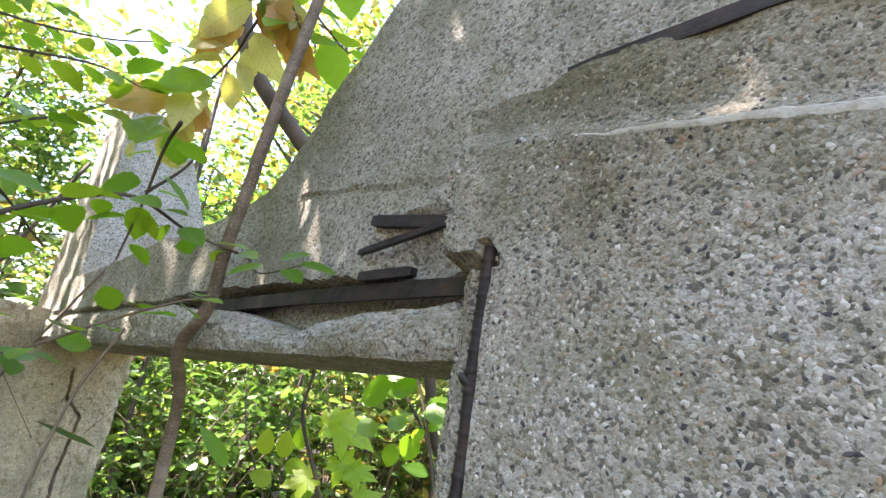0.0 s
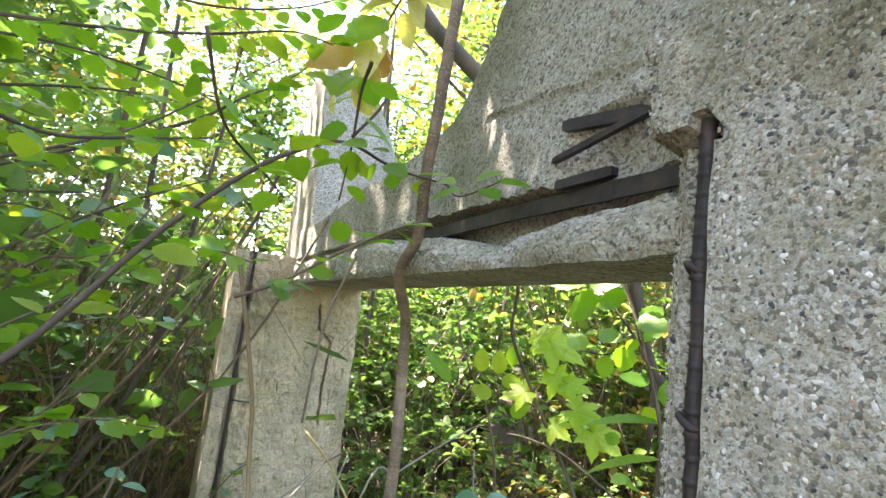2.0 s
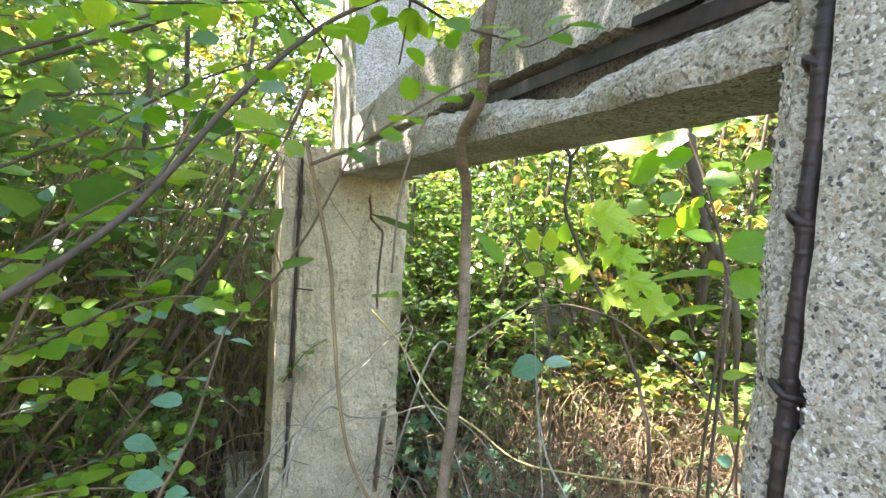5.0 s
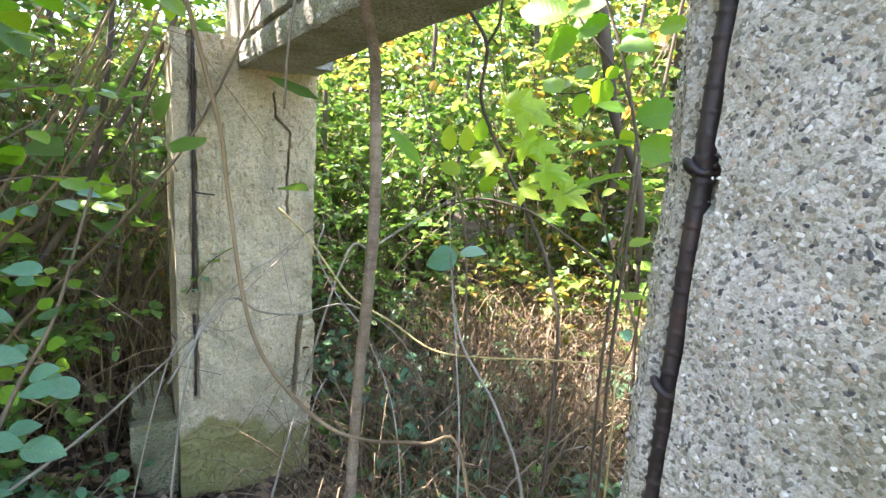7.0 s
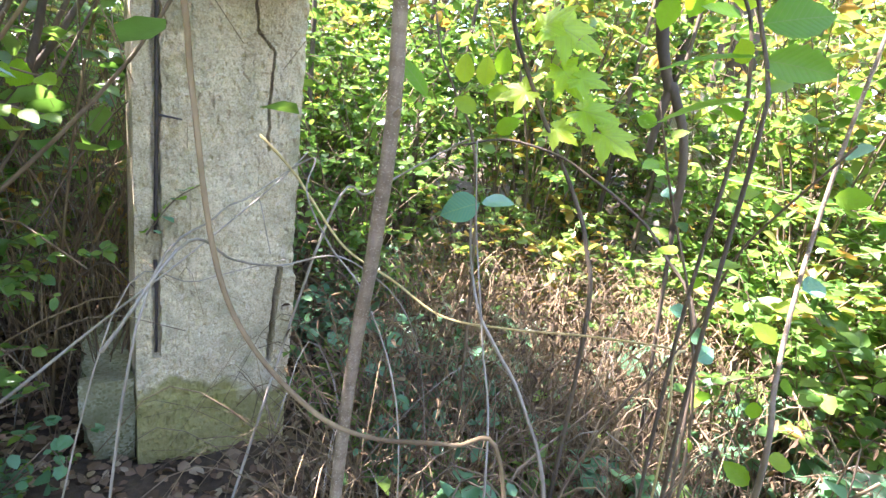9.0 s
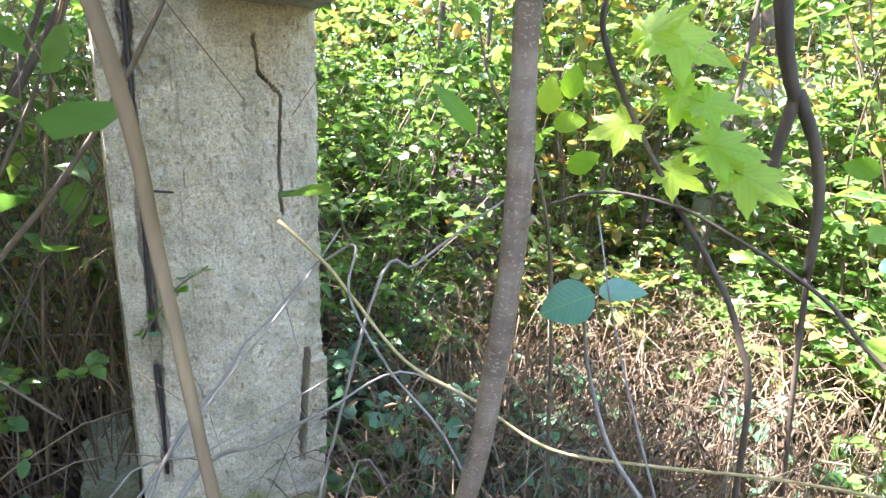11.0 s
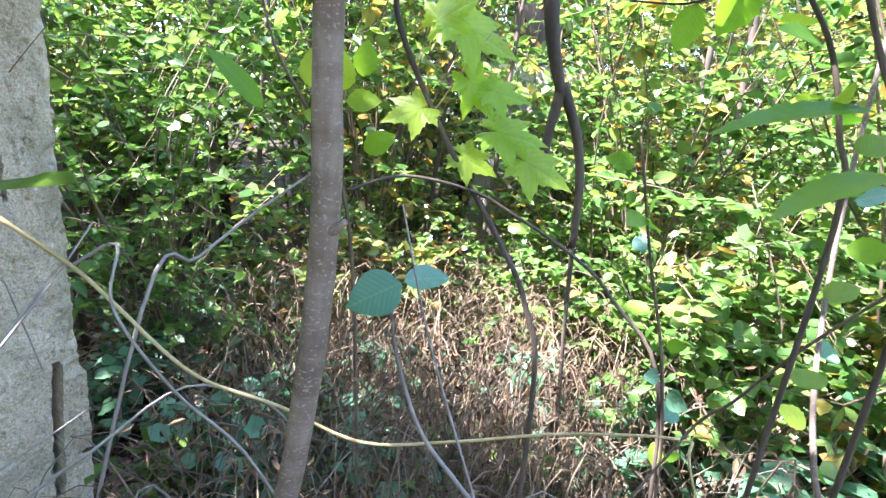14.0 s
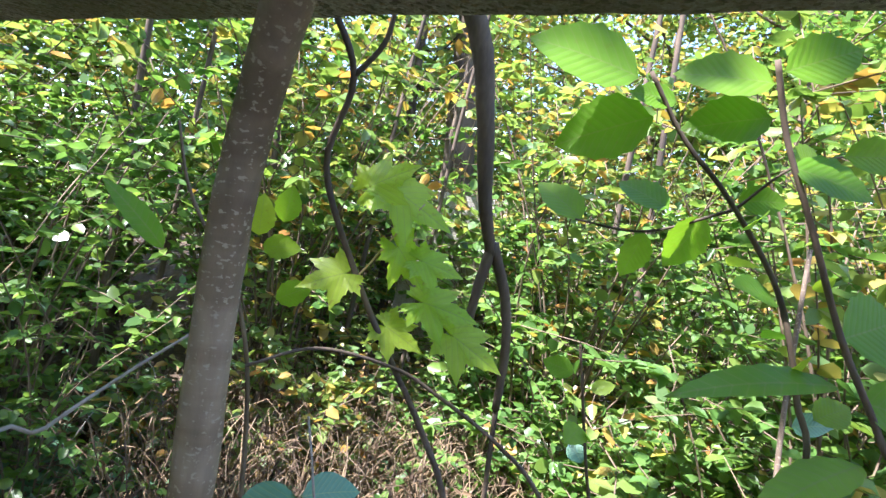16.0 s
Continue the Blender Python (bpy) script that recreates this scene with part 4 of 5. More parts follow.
# the branch with yellowing leaves above
P = [(-0.62, 0.86, 2.75), (-0.53, 1.0, 2.42), (-0.56, 1.05, 2.33), (-0.62, 1.08, 2.25), (-0.68, 1.08, 2.18), (-0.74, 1.08, 2.09)]
b = branch("yellowing_branch", "thin branch with pale yellow and rusty leaves", "branch", P, 0.004, 0.0015, M_BARK_DARK)
dress(b, P[1:], [YELLOW, YELLOW, RUST, OVAL_B], 24, 0.11, 71, 0.0, 0.9, 0.9, (0, -0.9, 0.4))
Q = [(-0.3, 0.95, 2.62), (-0.36, 0.99, 2.50), (-0.41, 1.00, 2.39), (-0.35, 1.01, 2.31), (-0.31, 1.0, 2.27)]
side_twig(b, [(-0.53, 1.0, 2.42), (-0.47, 0.99, 2.4), (-0.42, 1.0, 2.32)], 0.003, 0.002, M_BARK_DARK)
dress(b, [(-0.53, 1.0, 2.42), (-0.47, 0.99, 2.4), (-0.42, 1.0, 2.32)], [YELLOW, OVAL_B, RUST], 12, 0.11, 72, 0.0, 1.0, 0.9, (0, -0.9, 0.4))
b = branch("green_branch", "thin overhead branch with light green leaves", "branch", Q, 0.0035, 0.002, M_BARK_DARK)
dress(b, Q, [OVAL_B, OVAL], 12, 0.09, 73, 0.0, 0.5)
for seed, P in ((74, [(-1.1, 0.5, 2.0), (-0.95, 0.7, 2.05), (-0.85, 0.83, 2.10), (-0.74, 0.92, 2.14), (-0.70, 1.0, 2.15)]), (75, [(-1.15, 0.6, 1.75), (-0.9, 0.82, 1.91), (-0.84, 0.92, 2.01), (-0.82, 1.0, 2.08), (-0.79, 1.07, 2.17)]), (76, [(-1.2, 0.3, 1.6), (-0.95, 0.55, 1.75), (-0.85, 0.7, 1.85), (-0.8, 0.8, 1.95)]), (77, [(-1.25, 0.4, 1.2), (-1.05, 0.6, 1.45), (-0.95, 0.78, 1.6), (-0.9, 0.9, 1.72)]), (79, [(-1.3, 0.5, 1.5), (-1.1, 0.65, 1.62), (-0.98, 0.8, 1.75), (-0.9, 0.95, 1.85)]), (80, [(-1.4, 0.45, 1.85), (-1.2, 0.6, 1.92), (-1.05, 0.78, 1.98), (-0.95, 0.95, 2.0)]), (81, [(-1.35, 0.35, 1.05), (-1.15, 0.5, 1.2), (-1.02, 0.65, 1.3), (-0.95, 0.8, 1.42)]), (82, [(-1.5, 0.6, 2.1), (-1.3, 0.8, 2.12), (-1.15, 1.0, 2.1), (-1.05, 1.15, 2.05)]), (78, [(-1.3, 0.7, 2.3), (-1.05, 0.9, 2.25), (-0.9, 1.05, 2.3), (-0.8, 1.15, 2.38)])):
    b = branch("green_branch", "thin branch thick with oval green leaves", "branch", P, 0.004, 0.0015, M_BARK_DARK)
    dress(b, P, [OVAL, OVAL, OVAL_B], 20, 0.065, seed)

for i, (x, y, z) in enumerate(((-1.35, 0.55, 0.75), (-1.5, 0.8, 1.0), (-1.25, 0.75, 1.25), (-1.55, 1.0, 1.45), (-1.35, 0.5, 1.1), (-1.7, 0.9, 0.7), (-1.2, 0.9, 1.65), (-1.6, 0.7, 1.7), (-1.15, 0.45, 0.95), (-1.45, 0.35, 1.35), (-1.75, 0.6, 1.2), (-1.9, 0.85, 1.5), (-1.3, 0.3, 1.6), (-1.5, 0.5, 1.9), (-1.8, 0.45, 0.9), (-1.65, 1.05, 1.15), (-1.95, 0.7, 1.95), (-1.2, 0.2, 1.25), (-2.05, 0.5, 1.4))):
    P = [(x - 0.25, y - 0.3, -0.05), (x - 0.2, y - 0.25, z * 0.6), (x - 0.12, y - 0.1, z - 0.08), (x, y, z), (x + 0.12, y + 0.14, z + 0.06), (x + 0.2, y + 0.28, z + 0.04)]
    b = branch("leafy_shoot", "arching shoot with small green leaves beside the pillar", "shoot", P, 0.005, 0.0015, M_TWIG)
    tagged(b, group="shoots beside the pillar")
    dress(b, P[2:], [OVAL, ROUND, OVAL_B] if i % 2 else [OVAL, OVAL_B], 20, 0.06, 110 + i, 0.0, 0.3)

# the upright twigs with large leaves past the opening
P = [(0.02, 1.3, -0.1), (-0.03, 1.25, 0.9), (-0.03, 1.25, 1.34), (-0.03, 1.29, 1.42), (-0.05, 1.33, 1.50), (-0.08, 1.36, 1.60), (-0.11, 1.38, 1.68), (-0.14, 1.38, 1.75)]
b = branch("large_leaved_shoot", "dark upright shoot with large ribbed green leaves", "shoot", P, 0.0035, 0.0028, M_BARK_DARK)
for a, c in (((-0.13, 1.385, 1.73), (-0.22, 1.42, 1.735)), ((-0.12, 1.39, 1.70), (-0.2, 1.42, 1.68)), ((-0.10, 1.38, 1.655), (-0.03, 1.34, 1.64)), ((-0.09, 1.375, 1.64), (-0.05, 1.40, 1.69)), ((-0.13, 1.38, 1.74), (-0.06, 1.36, 1.78)), ((-0.05, 1.33, 1.5), (0.05, 1.35, 1.53)), ((-0.04, 1.31, 1.45), (0.05, 1.28, 1.44))):
    put_leaf(b, OVAL, a, c, (0.15, -0.9, 0.5))
put_leaf(b, LONG, (-0.035, 1.33, 1.455), (-0.2, 1.35, 1.455), (0.05, -0.3, 1))
put_leaf(b, LONG, (-0.03, 1.3, 1.395), (-0.17, 1.27, 1.378), (0.05, -0.16, 1))
P = [(0.0, 1.42, -0.1), (-0.05, 1.34, 0.9), (-0.04, 1.34, 1.33), (-0.04, 1.37, 1.43), (-0.06, 1.40, 1.53), (-0.11, 1.44, 1.62), (-0.16, 1.47, 1.68), (-0.21, 1.48, 1.745)]
b = branch("large_leaved_shoot", "dark upright shoot with large ribbed green leaves", "shoot", P, 0.0035, 0.0026, M_BARK_DARK)
side_twig(b, [(-0.10, 1.44, 1.61), (-0.17, 1.49, 1.57), (-0.24, 1.53, 1.57)], 0.002, 0.0012, M_BARK_DARK)
side_twig(b, [(-0.10, 1.44, 1.61), (-0.07, 1.41, 1.66), (-0.03, 1.39, 1.68)], 0.002, 0.0012, M_BARK_DARK)
for a, c in (((-0.22, 1.48, 1.735), (-0.35, 1.5, 1.765)), ((-0.19, 1.485, 1.70), (-0.29, 1.53, 1.655)), ((-0.17, 1.48, 1.72), (-0.225, 1.49, 1.725)), ((-0.12, 1.46, 1.60), (-0.14, 1.48, 1.53)), ((-0.15, 1.48, 1.6), (-0.2, 1.52, 1.63)), ((-0.23, 1.53, 1.57), (-0.28, 1.57, 1.615)), ((-0.1, 1.44, 1.62), (-0.05, 1.42, 1.63)), ((-0.03, 1.39, 1.68), (0.03, 1.36, 1.69)), ((-0.17, 1.49, 1.57), (-0.18, 1.5, 1.51))):
    put_leaf(b, OVAL, a, c, (0.1, -0.95, 0.45))
dress(b, P[1:6], [OVAL_B, OVAL], 9, 0.055, 95)

# vine with lobed leaves
P = [(-0.2, 1.78, -0.15), (-0.2, 1.79, 0.8), (-0.24, 1.81, 1.03), (-0.30, 1.87, 1.15), (-0.38, 1.91, 1.27), (-0.46, 1.93, 1.40), (-0.55, 1.92, 1.59), (-0.53, 1.87, 1.75), (-0.60, 1.82, 1.88), (-0.66, 1.75, 2.1)]
b = branch("vine", "dark twisting vine with bright lobed leaves", "vine", P, 0.006, 0.006, M_BARK_DARK)
side_twig(b, [(-0.53, 1.87, 1.75), (-0.49, 1.85, 1.81), (-0.48, 1.83, 1.88), (-0.45, 1.8, 2.05)], 0.0055, 0.004, M_BARK_DARK)
side_twig(b, [(-0.46, 1.93, 1.40), (-0.4, 1.92, 1.5), (-0.36, 1.92, 1.56)], 0.002, 0.0012, M_CANE)
for a, c in (((-0.47, 1.93, 1.6), (-0.32, 1.92, 1.53)), ((-0.42, 1.92, 1.5), (-0.34, 1.93, 1.41)), ((-0.45, 1.93, 1.42), (-0.55, 1.9, 1.38)), ((-0.37, 1.94, 1.38), (-0.24, 1.9, 1.36)), ((-0.30, 1.93, 1.34), (-0.18, 1.88, 1.28)), ((-0.38, 1.92, 1.46), (-0.28, 1.9, 1.44)), ((-0.42, 1.94, 1.33), (-0.33, 1.9, 1.29)), ((-0.5, 1.93, 1.55), (-0.4, 1.9, 1.62))):
    put_leaf(b, VINE, a, Vector(a) + (Vector(c) - Vector(a)) * 1.15, (0.1, -0.75, 0.7))
P = [(-0.62, 1.83, 1.24), (-0.51, 1.88, 1.27), (-0.37, 1.89, 1.25), (-0.28, 1.89, 1.21), (-0.15, 1.85, 1.14), (-0.06, 1.81, 1.06), (0.06, 1.75, 0.85), (0.1, 1.72, 0.1), (0.1, 1.72, -0.15)]
b = branch("arching_twig", "brown twig arching over the thicket", "twig", P, 0.003, 0.005, M_BARK_DARK)

# the pale stem with a pair of round leaves
P = [(-0.1, 1.42, -0.15), (-0.2, 1.46, 0.5), (-0.30, 1.52, 0.71), (-0.38, 1.57, 0.79), (-0.45, 1.60, 0.87), (-0.50, 1.64, 0.99), (-0.52, 1.66, 1.10)]
b = branch("round_leaved_shoot", "pale stem bearing a pair of round bluish leaves", "shoot", P, 0.005, 0.003, M_PALE)
put_leaf(b, ROUND, (-0.5, 1.66, 1.12), (-0.59, 1.62, 1.085), (0.1, -0.8, 0.5))
put_leaf(b, ROUND, (-0.5, 1.66, 1.12), (-0.42, 1.66, 1.145), (0, -0.4, 1))

# canes and dead twigs
for name, label, mat, r, P in (
    ("yellow_cane", "arching yellow cane over the thicket", M_CANE, 0.0045, [(-1.1, 1.6, 1.2), (-1.01, 1.62, 1.12), (-0.96, 1.63, 1.06), (-0.84, 1.63, 0.94), (-0.70, 1.64, 0.88), (-0.55, 1.63, 0.82), (-0.38, 1.63, 0.83), (-0.19, 1.61, 0.87), (-0.01, 1.55, 0.91), (-0.02, 1.50, 0.90), (-0.01, 1.42, 0.7), (0.0, 1.4, -0.1)]),
    ("crossing_cane", "brown cane crossing the thicket", M_TWIG, 0.004, [(-0.3, 1.5, -0.1), (-0.15, 1.54, 0.6), (-0.01, 1.55, 0.91), (0.01, 1.48, 1.03), (0.02, 1.39, 1.17), (0.1, 1.3, 1.35)]),
    ("grey_twig", "bent grey twig by the pillar", M_PALE, 0.0035, [(-1.02, 1.62, 1.12), (-0.95, 1.63, 1.16), (-0.93, 1.57, 1.08), (-0.83, 1.53, 0.97), (-0.69, 1.48, 0.87), (-0.55, 1.42, 0.6), (-0.5, 1.4, -0.1)]),
    ("dead_twig", "pale dead twig slanting past the pillar", M_PALE, 0.0035, [(-0.8, 0.9, 0.95), (-0.84, 1.09, 1.06), (-0.89, 1.26, 0.98), (-0.91, 1.44, 0.92), (-0.84, 1.68, 0.89), (-0.7, 1.9, 0.6), (-0.6, 2.0, -0.15)]),
    ("dead_twig", "pale dead twig slanting past the pillar", M_PALE, 0.0035, [(-0.9, 0.9, -0.05), (-0.91, 1.05, 0.9), (-0.99, 1.32, 1.04), (-1.03, 1.48, 1.06), (-1.05, 1.66, 1.11)]),
    ("dead_twig", "dead stick leaning in the thicket", M_PALE, 0.006, [(-1.2, 1.6, -0.15), (-1.03, 1.86, 0.95), (-0.96, 1.98, 1.03), (-0.85, 2.09, 1.13), (-0.7, 2.2, 1.25)]),
    ("hooked_cane", "smooth pale cane hanging in a bow", M_DRY, 0.0055, [(-0.75, 0.9, 1.66), (-0.72, 0.95, 1.43), (-0.72, 0.97, 1.31), (-0.68, 0.97, 1.10), (-0.62, 0.97, 0.99), (-0.52, 0.99, 0.90), (-0.44, 1.02, 0.87), (-0.34, 1.06, 0.87), (-0.27, 1.08, 0.85), (-0.2, 1.1, 0.4), (-0.2, 1.1, -0.05)]),
    ("pale_stem", "straight pale herb stem", M_PALE, 0.003, [(-0.25, 1.1, -0.05), (-0.30, 1.17, 0.74), (-0.38, 1.35, 0.91), (-0.46, 1.49, 1.10), (-0.51, 1.58, 1.27)]),
    ("grey_shoot", "slim grey shoot beside the opening", M_BARK, 0.007, [(0.1, 1.25, -0.1), (0.12, 1.31, 0.76), (0.14, 1.44, 0.93), (0.15, 1.51, 1.09), (0.17, 1.57, 1.33), (0.2, 1.62, 1.6)]),
    ("dead_twig", "long pale dead twig across the pillar", M_PALE, 0.0035, [(-0.85, 0.6, 0.85), (-0.88, 0.80, 0.88), (-0.99, 1.05, 0.89), (-1.06, 1.32, 0.94), (-1.06, 1.63, 1.08), (-1.05, 1.75, 1.16)]),
    ("dead_twig", "thin pale twig across the pillar", M_PALE, 0.0025, [(-1.1, 0.9, -0.05), (-1.06, 1.13, 0.86), (-1.06, 1.35, 0.87), (-1.00, 1.61, 0.88)]),
):
    branch(name, label, "twig", P, r * 0.8, r * 0.5, mat, 7)

P = [(0.12, 1.31, 0.76), (0.14, 1.44, 0.93), (0.15, 1.51, 1.09), (0.17, 1.57, 1.33), (0.2, 1.62, 1.6)]
b = branch("bright_shoot", "slim shoot with bright sunlit leaves", "shoot", [(0.13, 1.35, -0.1)] + P, 0.005, 0.002, M_TWIG)
dress(b, P, [OVAL_B, OVAL, ROUND], 12, 0.05, 96, 0.0, 0.3, 0.9, (0, -0.8, 0.6))
P = [(0.1, 1.75, 0.6), (0.02, 1.7, 0.95), (-0.08, 1.65, 1.2), (-0.15, 1.62, 1.4)]
b = branch("bright_shoot", "slim shoot with bright sunlit leaves", "shoot", [(0.15, 1.8, -0.15)] + P, 0.005, 0.002, M_TWIG)
dress(b, P, [OVAL_B, OVAL, ROUND], 14, 0.05, 97, 0.0, 0.3, 0.9, (0, -0.8, 0.6))

# leafy shoot farther back in the opening
P = [(-0.55, 2.1, -0.15), (-0.62, 2.14, 0.9), (-0.68, 2.15, 1.24), (-0.77, 2.17, 1.39), (-0.84, 2.18, 1.51), (-0.88, 2.19, 1.64)]
b = branch("green_shoot", "upright shoot with long and oval green leaves", "shoot", P, 0.006, 0.003, M_TWIG)
put_leaf(b, LONG, (-0.86, 2.16, 1.36), (-0.95, 2.08, 1.5), (0.4, -0.7, 0.4))
for a, c in (((-0.75, 2.19, 1.42), (-0.75, 2.17, 1.52)), ((-0.68, 2.2, 1.42), (-0.68, 2.18, 1.52)), ((-0.63, 2.2, 1.46), (-0.62, 2.18, 1.55)), ((-0.67, 2.2, 1.40), (-0.58, 2.18, 1.41)), ((-0.62, 2.2, 1.28), (-0.54, 2.18, 1.33)), ((-0.68, 2.15, 1.34), (-0.76, 2.12, 1.37))):
    put_leaf(b, OVAL_B, a, c, (0.1, -0.9, 0.3))

# round-leaved herb by the left
P = [(-0.85, 0.45, -0.05), (-0.75, 0.5, 0.8), (-0.72, 0.54, 0.96), (-0.74, 0.62, 1.08), (-0.74, 0.67, 1.16), (-0.74, 0.73, 1.33)]
b = branch("round_leaved_shoot", "green shoot with bluish rounded leaves", "shoot", P, 0.004, 0.002, M_TWIG)
for a, c in (((-0.76, 0.58, 1.18), (-0.70, 0.64, 1.17)), ((-0.76, 0.72, 1.32), (-0.72, 0.76, 1.32)), ((-0.74, 0.57, 1.13), (-0.68, 0.65, 1.13)), ((-0.68, 0.63, 1.08), (-0.73, 0.57, 1.09)), ((-0.7, 0.67, 1.05), (-0.76, 0.62, 1.1)), ((-0.7, 0.55, 1.04), (-0.65, 0.61, 1.03)), ((-0.72, 0.6, 1.0), (-0.64, 0.66, 0.99)), ((-0.74, 0.66, 1.22), (-0.8, 0.6, 1.24))):
    a, c = Vector(a), Vector(c)
    put_leaf(b, ROUND, a, a.lerp(c, 0.55), (0.2, -0.3, 1))
dress(b, P[1:], [ROUND, ROUND, OVAL], 18, 0.036, 98, 0.0, 0.2)

# ivy on the pillar
P = [W(1.98, -0.2, 0.78), W(1.975, -0.15, 0.86), W(1.972, -0.1, 0.92), W(1.97, -0.02, 0.97)]
b = branch("ivy", "small dark ivy clinging to the pillar", "vine", P, 0.003, 0.002, M_TWIG)
dress(b, P, [ROUND, OVAL], 11, 0.055, 91, 0.0, 0.2)

# old low wall beside the pillar foot, a far slab and a thick trunk
lw = thing("low_wall", "low mossy concrete stub wall beside the pillar", "wall", FRAME)
child("wall_body", slab("wall_body", 2.05, 2.9, lambda s: -0.4, lambda s: 0.2 - 0.16 * (s - 2.05) + 0.05 * noise.noise(Vector((s * 7, 1, 0))), lambda s, z: -0.4 + rough((s, 1, z), 0.03, 7), lambda s, z: -0.24 + rough((s, 2, z), 0.008, 9), M_MOSS, 0.03, 24), lw)


def far_slab():
    bm = bmesh.new()
    bmesh.ops.create_cube(bm, size=1.0)
    bmesh.ops.subdivide_edges(bm, edges=bm.edges[:], cuts=6, use_grid_fill=True)
    for v in bm.verts:
        v.co = Vector((v.co.x * 0.8, v.co.y * 0.4, v.co.z * 2.0)) + Vector((1, 1, 1)) * rough(v.co, 0.04, 2.5)
    me = bpy.data.meshes.new("stone_body")
    bm.to_mesh(me)
    bm.free()
    me.materials.append(M_CONC)
    ob = thing("ruin_block", "grey broken concrete block among the bushes", "ruin", pose(0.5, 5.3, 0.75, 0, 0, -12))
    child("block_body", me, ob)


far_slab()
b = branch("thick_trunk", "thick dark tree trunk behind the bushes", "tree", [(0.9, 6.3, 0.0), (0.75, 6.2, 1.2), (0.6, 6.2, 2.2), (0.4, 6.2, 4.5), (0.2, 6.3, 7.0)], 0.2, 0.12, M_BARK_DARK, 12)
for P in ([(-2.5, 0.9, -0.05), (-2.1, 1.3, 0.9), (-2.1, 1.5, 1.05), (-2.0, 1.7, 1.35), (-1.95, 2.0, 1.9), (-1.9, 2.2, 2.5)], [(-2.2, 1.0, -0.05), (-1.95, 1.3, 0.8), (-1.93, 1.5, 1.1), (-1.9, 1.6, 1.4), (-1.88, 1.65, 1.8), (-1.85, 1.7, 2.4)], [(-2.8, 1.2, -0.05), (-2.5, 1.5, 0.7), (-2.3, 1.8, 1.2), (-2.2, 2.1, 1.9)]):
    branch("brown_stem", "slanting brown shrub stem beside the pillar", "stem", P, 0.016, 0.008, M_BARK_DARK, 8)


for i, (x, y, r) in enumerate(((-1.67, 4.13, 0.026), (-1.4, 3.95, 0.018), (-0.9, 5.0, 0.03), (0.3, 5.6, 0.035), (1.5, 4.5, 0.03), (-2.25, 3.7, 0.022), (-0.35, 4.5, 0.02), (-2.9, 4.4, 0.03), (2.3, 5.2, 0.04), (-0.1, 3.6, 0.014), (-3.3, 2.4, 0.025), (-2.7, 1.7, 0.02))):
    z, lean = ground_z(x, y), 0.25 * math.sin(i * 2.3)
    b = branch("young_trunk", "slim dark trunk of a young tree among the bushes", "tree", [(x, y, z - 0.1), (x + lean * 0.3, y, z + 1.2), (x + lean * 0.6, y + 0.05, z + 2.4), (x + lean * 1.4, y + 0.1, z + 4.4)], r, r * 0.6, M_BARK_DARK, 8)
    tagged(b, group="young trunks")
for i in range(16):
    x, y = -2.9 + 0.075 * i, 0.9 + 0.35 * math.sin(i * 1.7)
    k = 0.35 + 0.25 * math.sin(i * 3.1)
    b = branch("brown_stem", "thin brown stem slanting beside the pillar", "stem", [(x - 0.3, y - 0.2, -0.05), (x, y + 0.1, 0.7), (x + k, y + 0.35, 1.35), (x + 1.3 * k, y + 0.6, 1.95)], 0.007, 0.003, M_DRY if i % 3 else M_TWIG, 6)
    tagged(b, group="slanting stems")

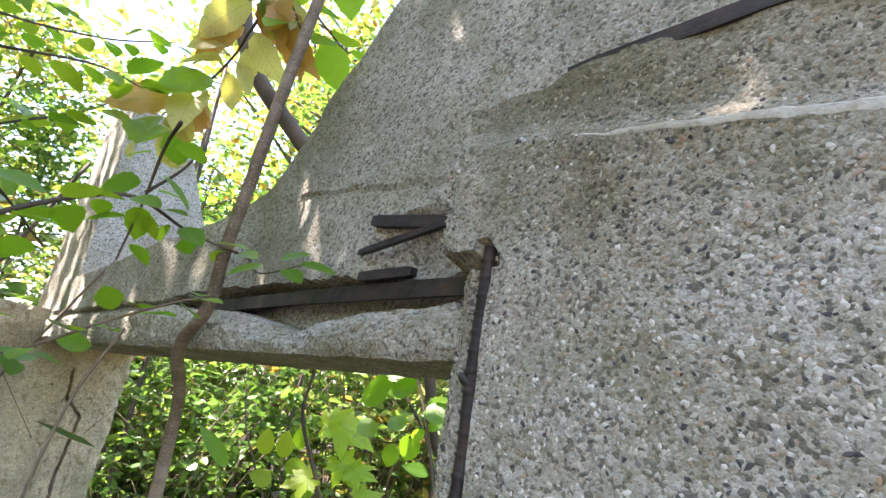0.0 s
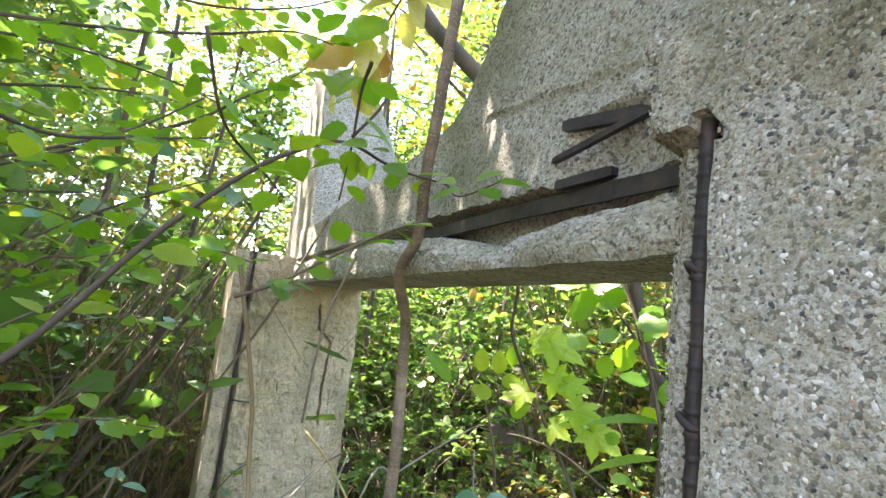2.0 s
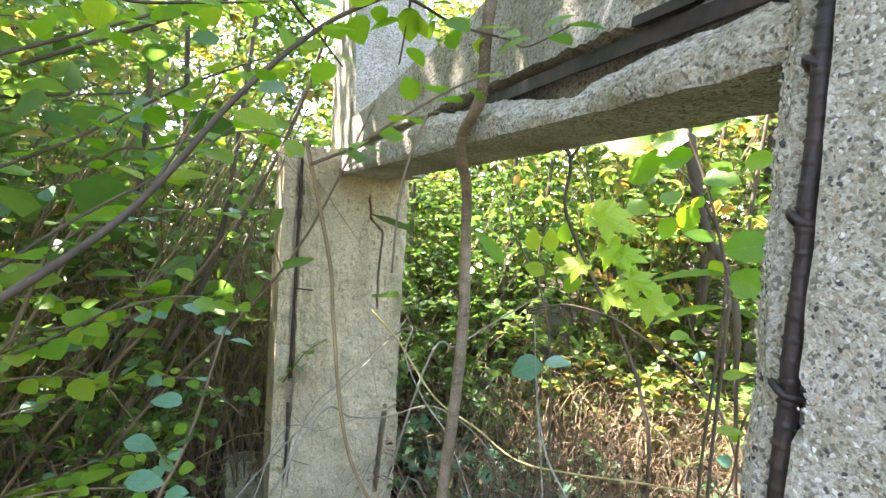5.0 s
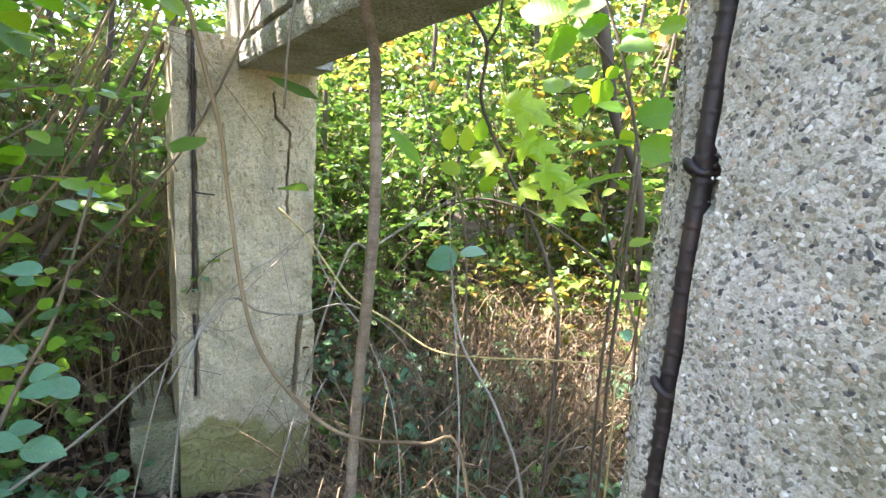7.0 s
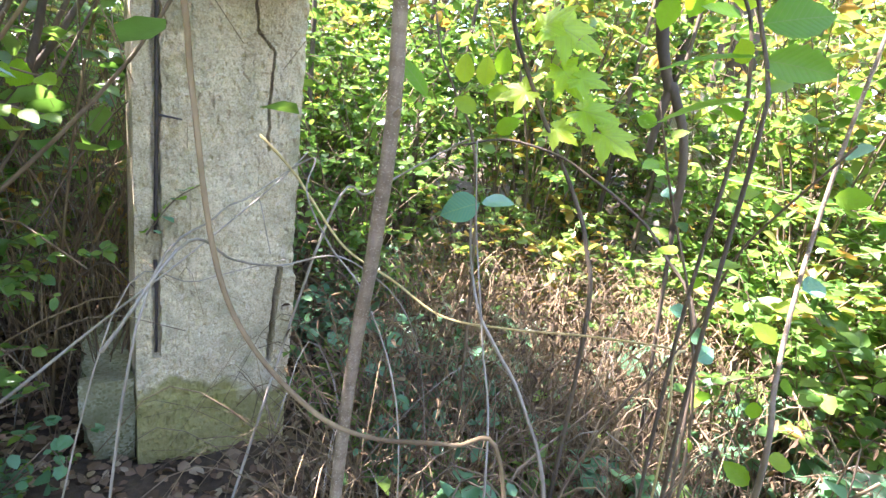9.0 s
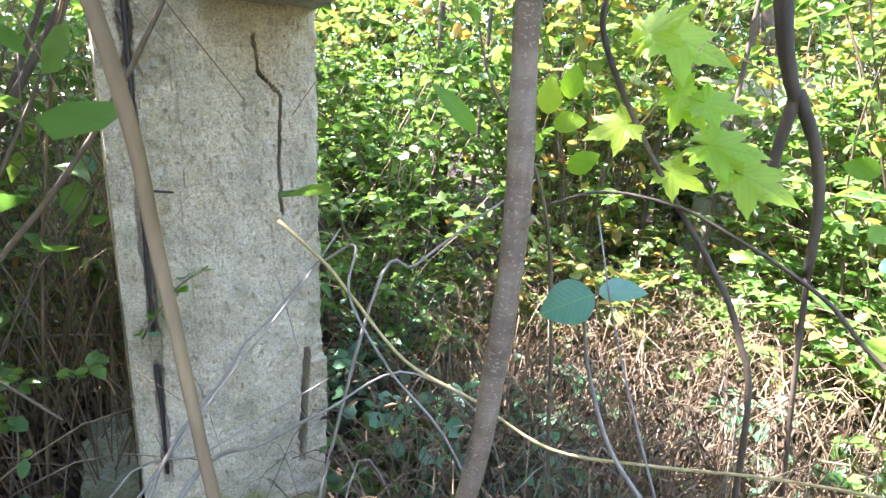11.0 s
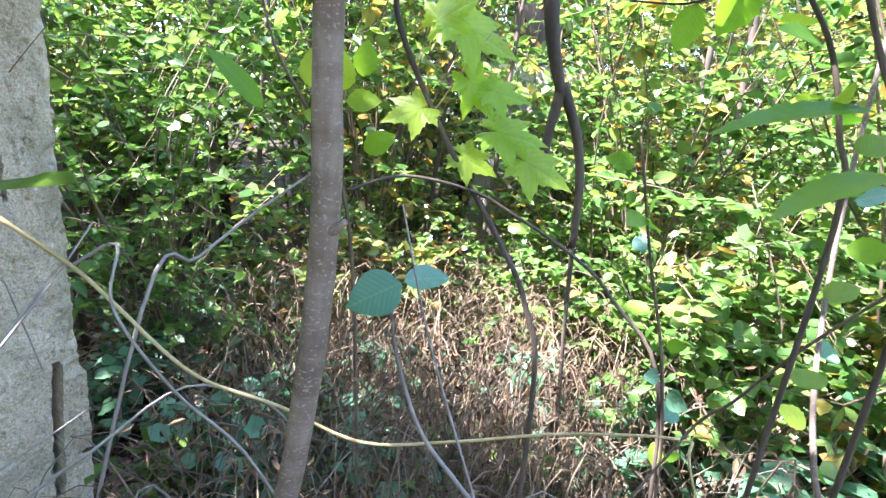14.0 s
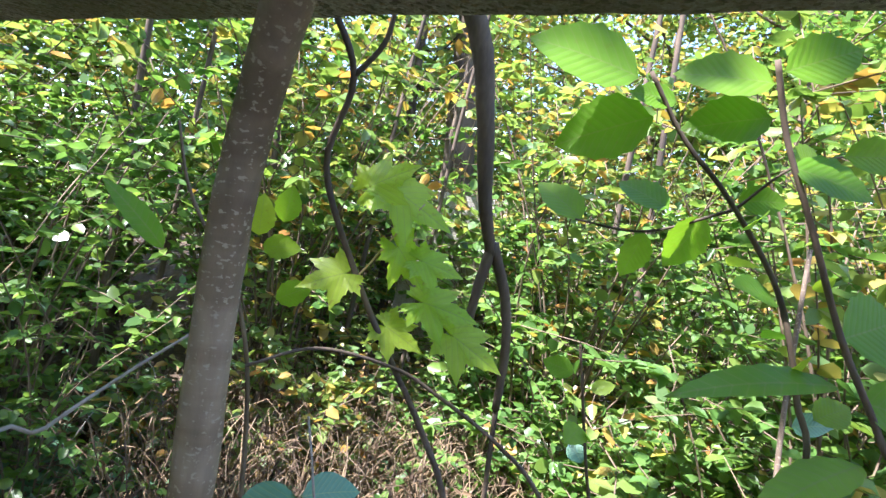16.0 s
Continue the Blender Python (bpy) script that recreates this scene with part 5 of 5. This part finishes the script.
# ---- washed-out stones on the near pillar ----
def stone_material(name, colour):
    k = Mat(name, 0.75)
    info = k.t.nodes.new("ShaderNodeObjectInfo")
    geo = k.t.nodes.new("ShaderNodeNewGeometry")
    both = k.t.nodes.new("ShaderNodeMath")
    both.operation = "ADD"
    k.link(info.outputs["Random"], both.inputs[0])
    k.link(geo.outputs["Random Per Island"], both.inputs[1])
    fr = k.t.nodes.new("ShaderNodeMath")
    fr.operation = "FRACT"
    k.link(both.outputs[0], fr.inputs[0])
    col = k.ramp(fr.outputs[0], [(0.0, (0.05, 0.05, 0.055)), (0.2, (0.1, 0.1, 0.105)), (0.24, (0.36, 0.34, 0.3)), (0.45, (0.52, 0.5, 0.45)), (0.58, (0.46, 0.3, 0.2)), (0.64, (0.5, 0.46, 0.38)), (0.85, (0.68, 0.66, 0.61)), (1.0, (0.8, 0.78, 0.74))])
    return k.done(k.mix(0.3, col, k.ramp(k.noise(120, 3), [(0.3, (0.6, 0.6, 0.6)), (0.7, (1, 1, 1))]), "MULTIPLY"))


M_STONE = stone_material("pebbles", None)
crust_and_shade(M_STONE)


def pebbles():
    rng = np.random.default_rng(77)
    bm = bmesh.new()
    bmesh.ops.create_icosphere(bm, subdivisions=1, radius=1.0)
    ball = np.array([tuple(v.co) for v in bm.verts])
    tri = [tuple(v.index for v in f.verts) for f in bm.faces]
    bm.free()
    kinds = []
    for k in range(6):
        v = ball * (1 + rng.normal(0, 0.13, (len(ball), 1))) * np.array([1.0, 0.62, 0.75])
        kinds.append(mesh_from("pebble", v, tri, M_STONE))
    for i in range(300):
        s, z = -0.08 - 0.4 * rng.random(), 1.15 + 0.72 * rng.random()
        r = 0.0022 + 0.0024 * rng.random() ** 2
        child("pebble", kinds[i % 6], near, "", Matrix.Translation((-s, near_front(s, z) + r * 0.42, z)) @ Euler((0, rng.uniform(0, 6.28), 0)).to_matrix().to_4x4() @ Matrix.Scale(r, 4))
    vs, fs = [], []
    for i in range(22000):
        s, z = -0.6 * rng.random() ** 1.2 - 0.004, 0.85 + 1.1 * rng.random()
        if z > near_top(s) - 0.01 or -0.075 < s < -0.03:
            continue
        r = 0.0011 + 0.0021 * rng.random() ** 2.2
        a = rng.uniform(0, 6.28)
        v = ball * (1 + rng.normal(0, 0.2, (len(ball), 1))) * np.array([1.2, 0.6, 0.8]) * r
        x, zz = v[:, 0] * math.cos(a) - v[:, 2] * math.sin(a), v[:, 0] * math.sin(a) + v[:, 2] * math.cos(a)
        o = len(vs)
        vs += list(zip(x - s, v[:, 1] + near_front(s, z) + r * 0.32, zz + z))
        fs += [(a_ + o, b_ + o, c_ + o) for a_, b_, c_ in tri]
    child("gravel", mesh_from("gravel", vs, fs, M_STONE, False), near, "fine gravel in the worn concrete", kind="stuff")


pebbles()
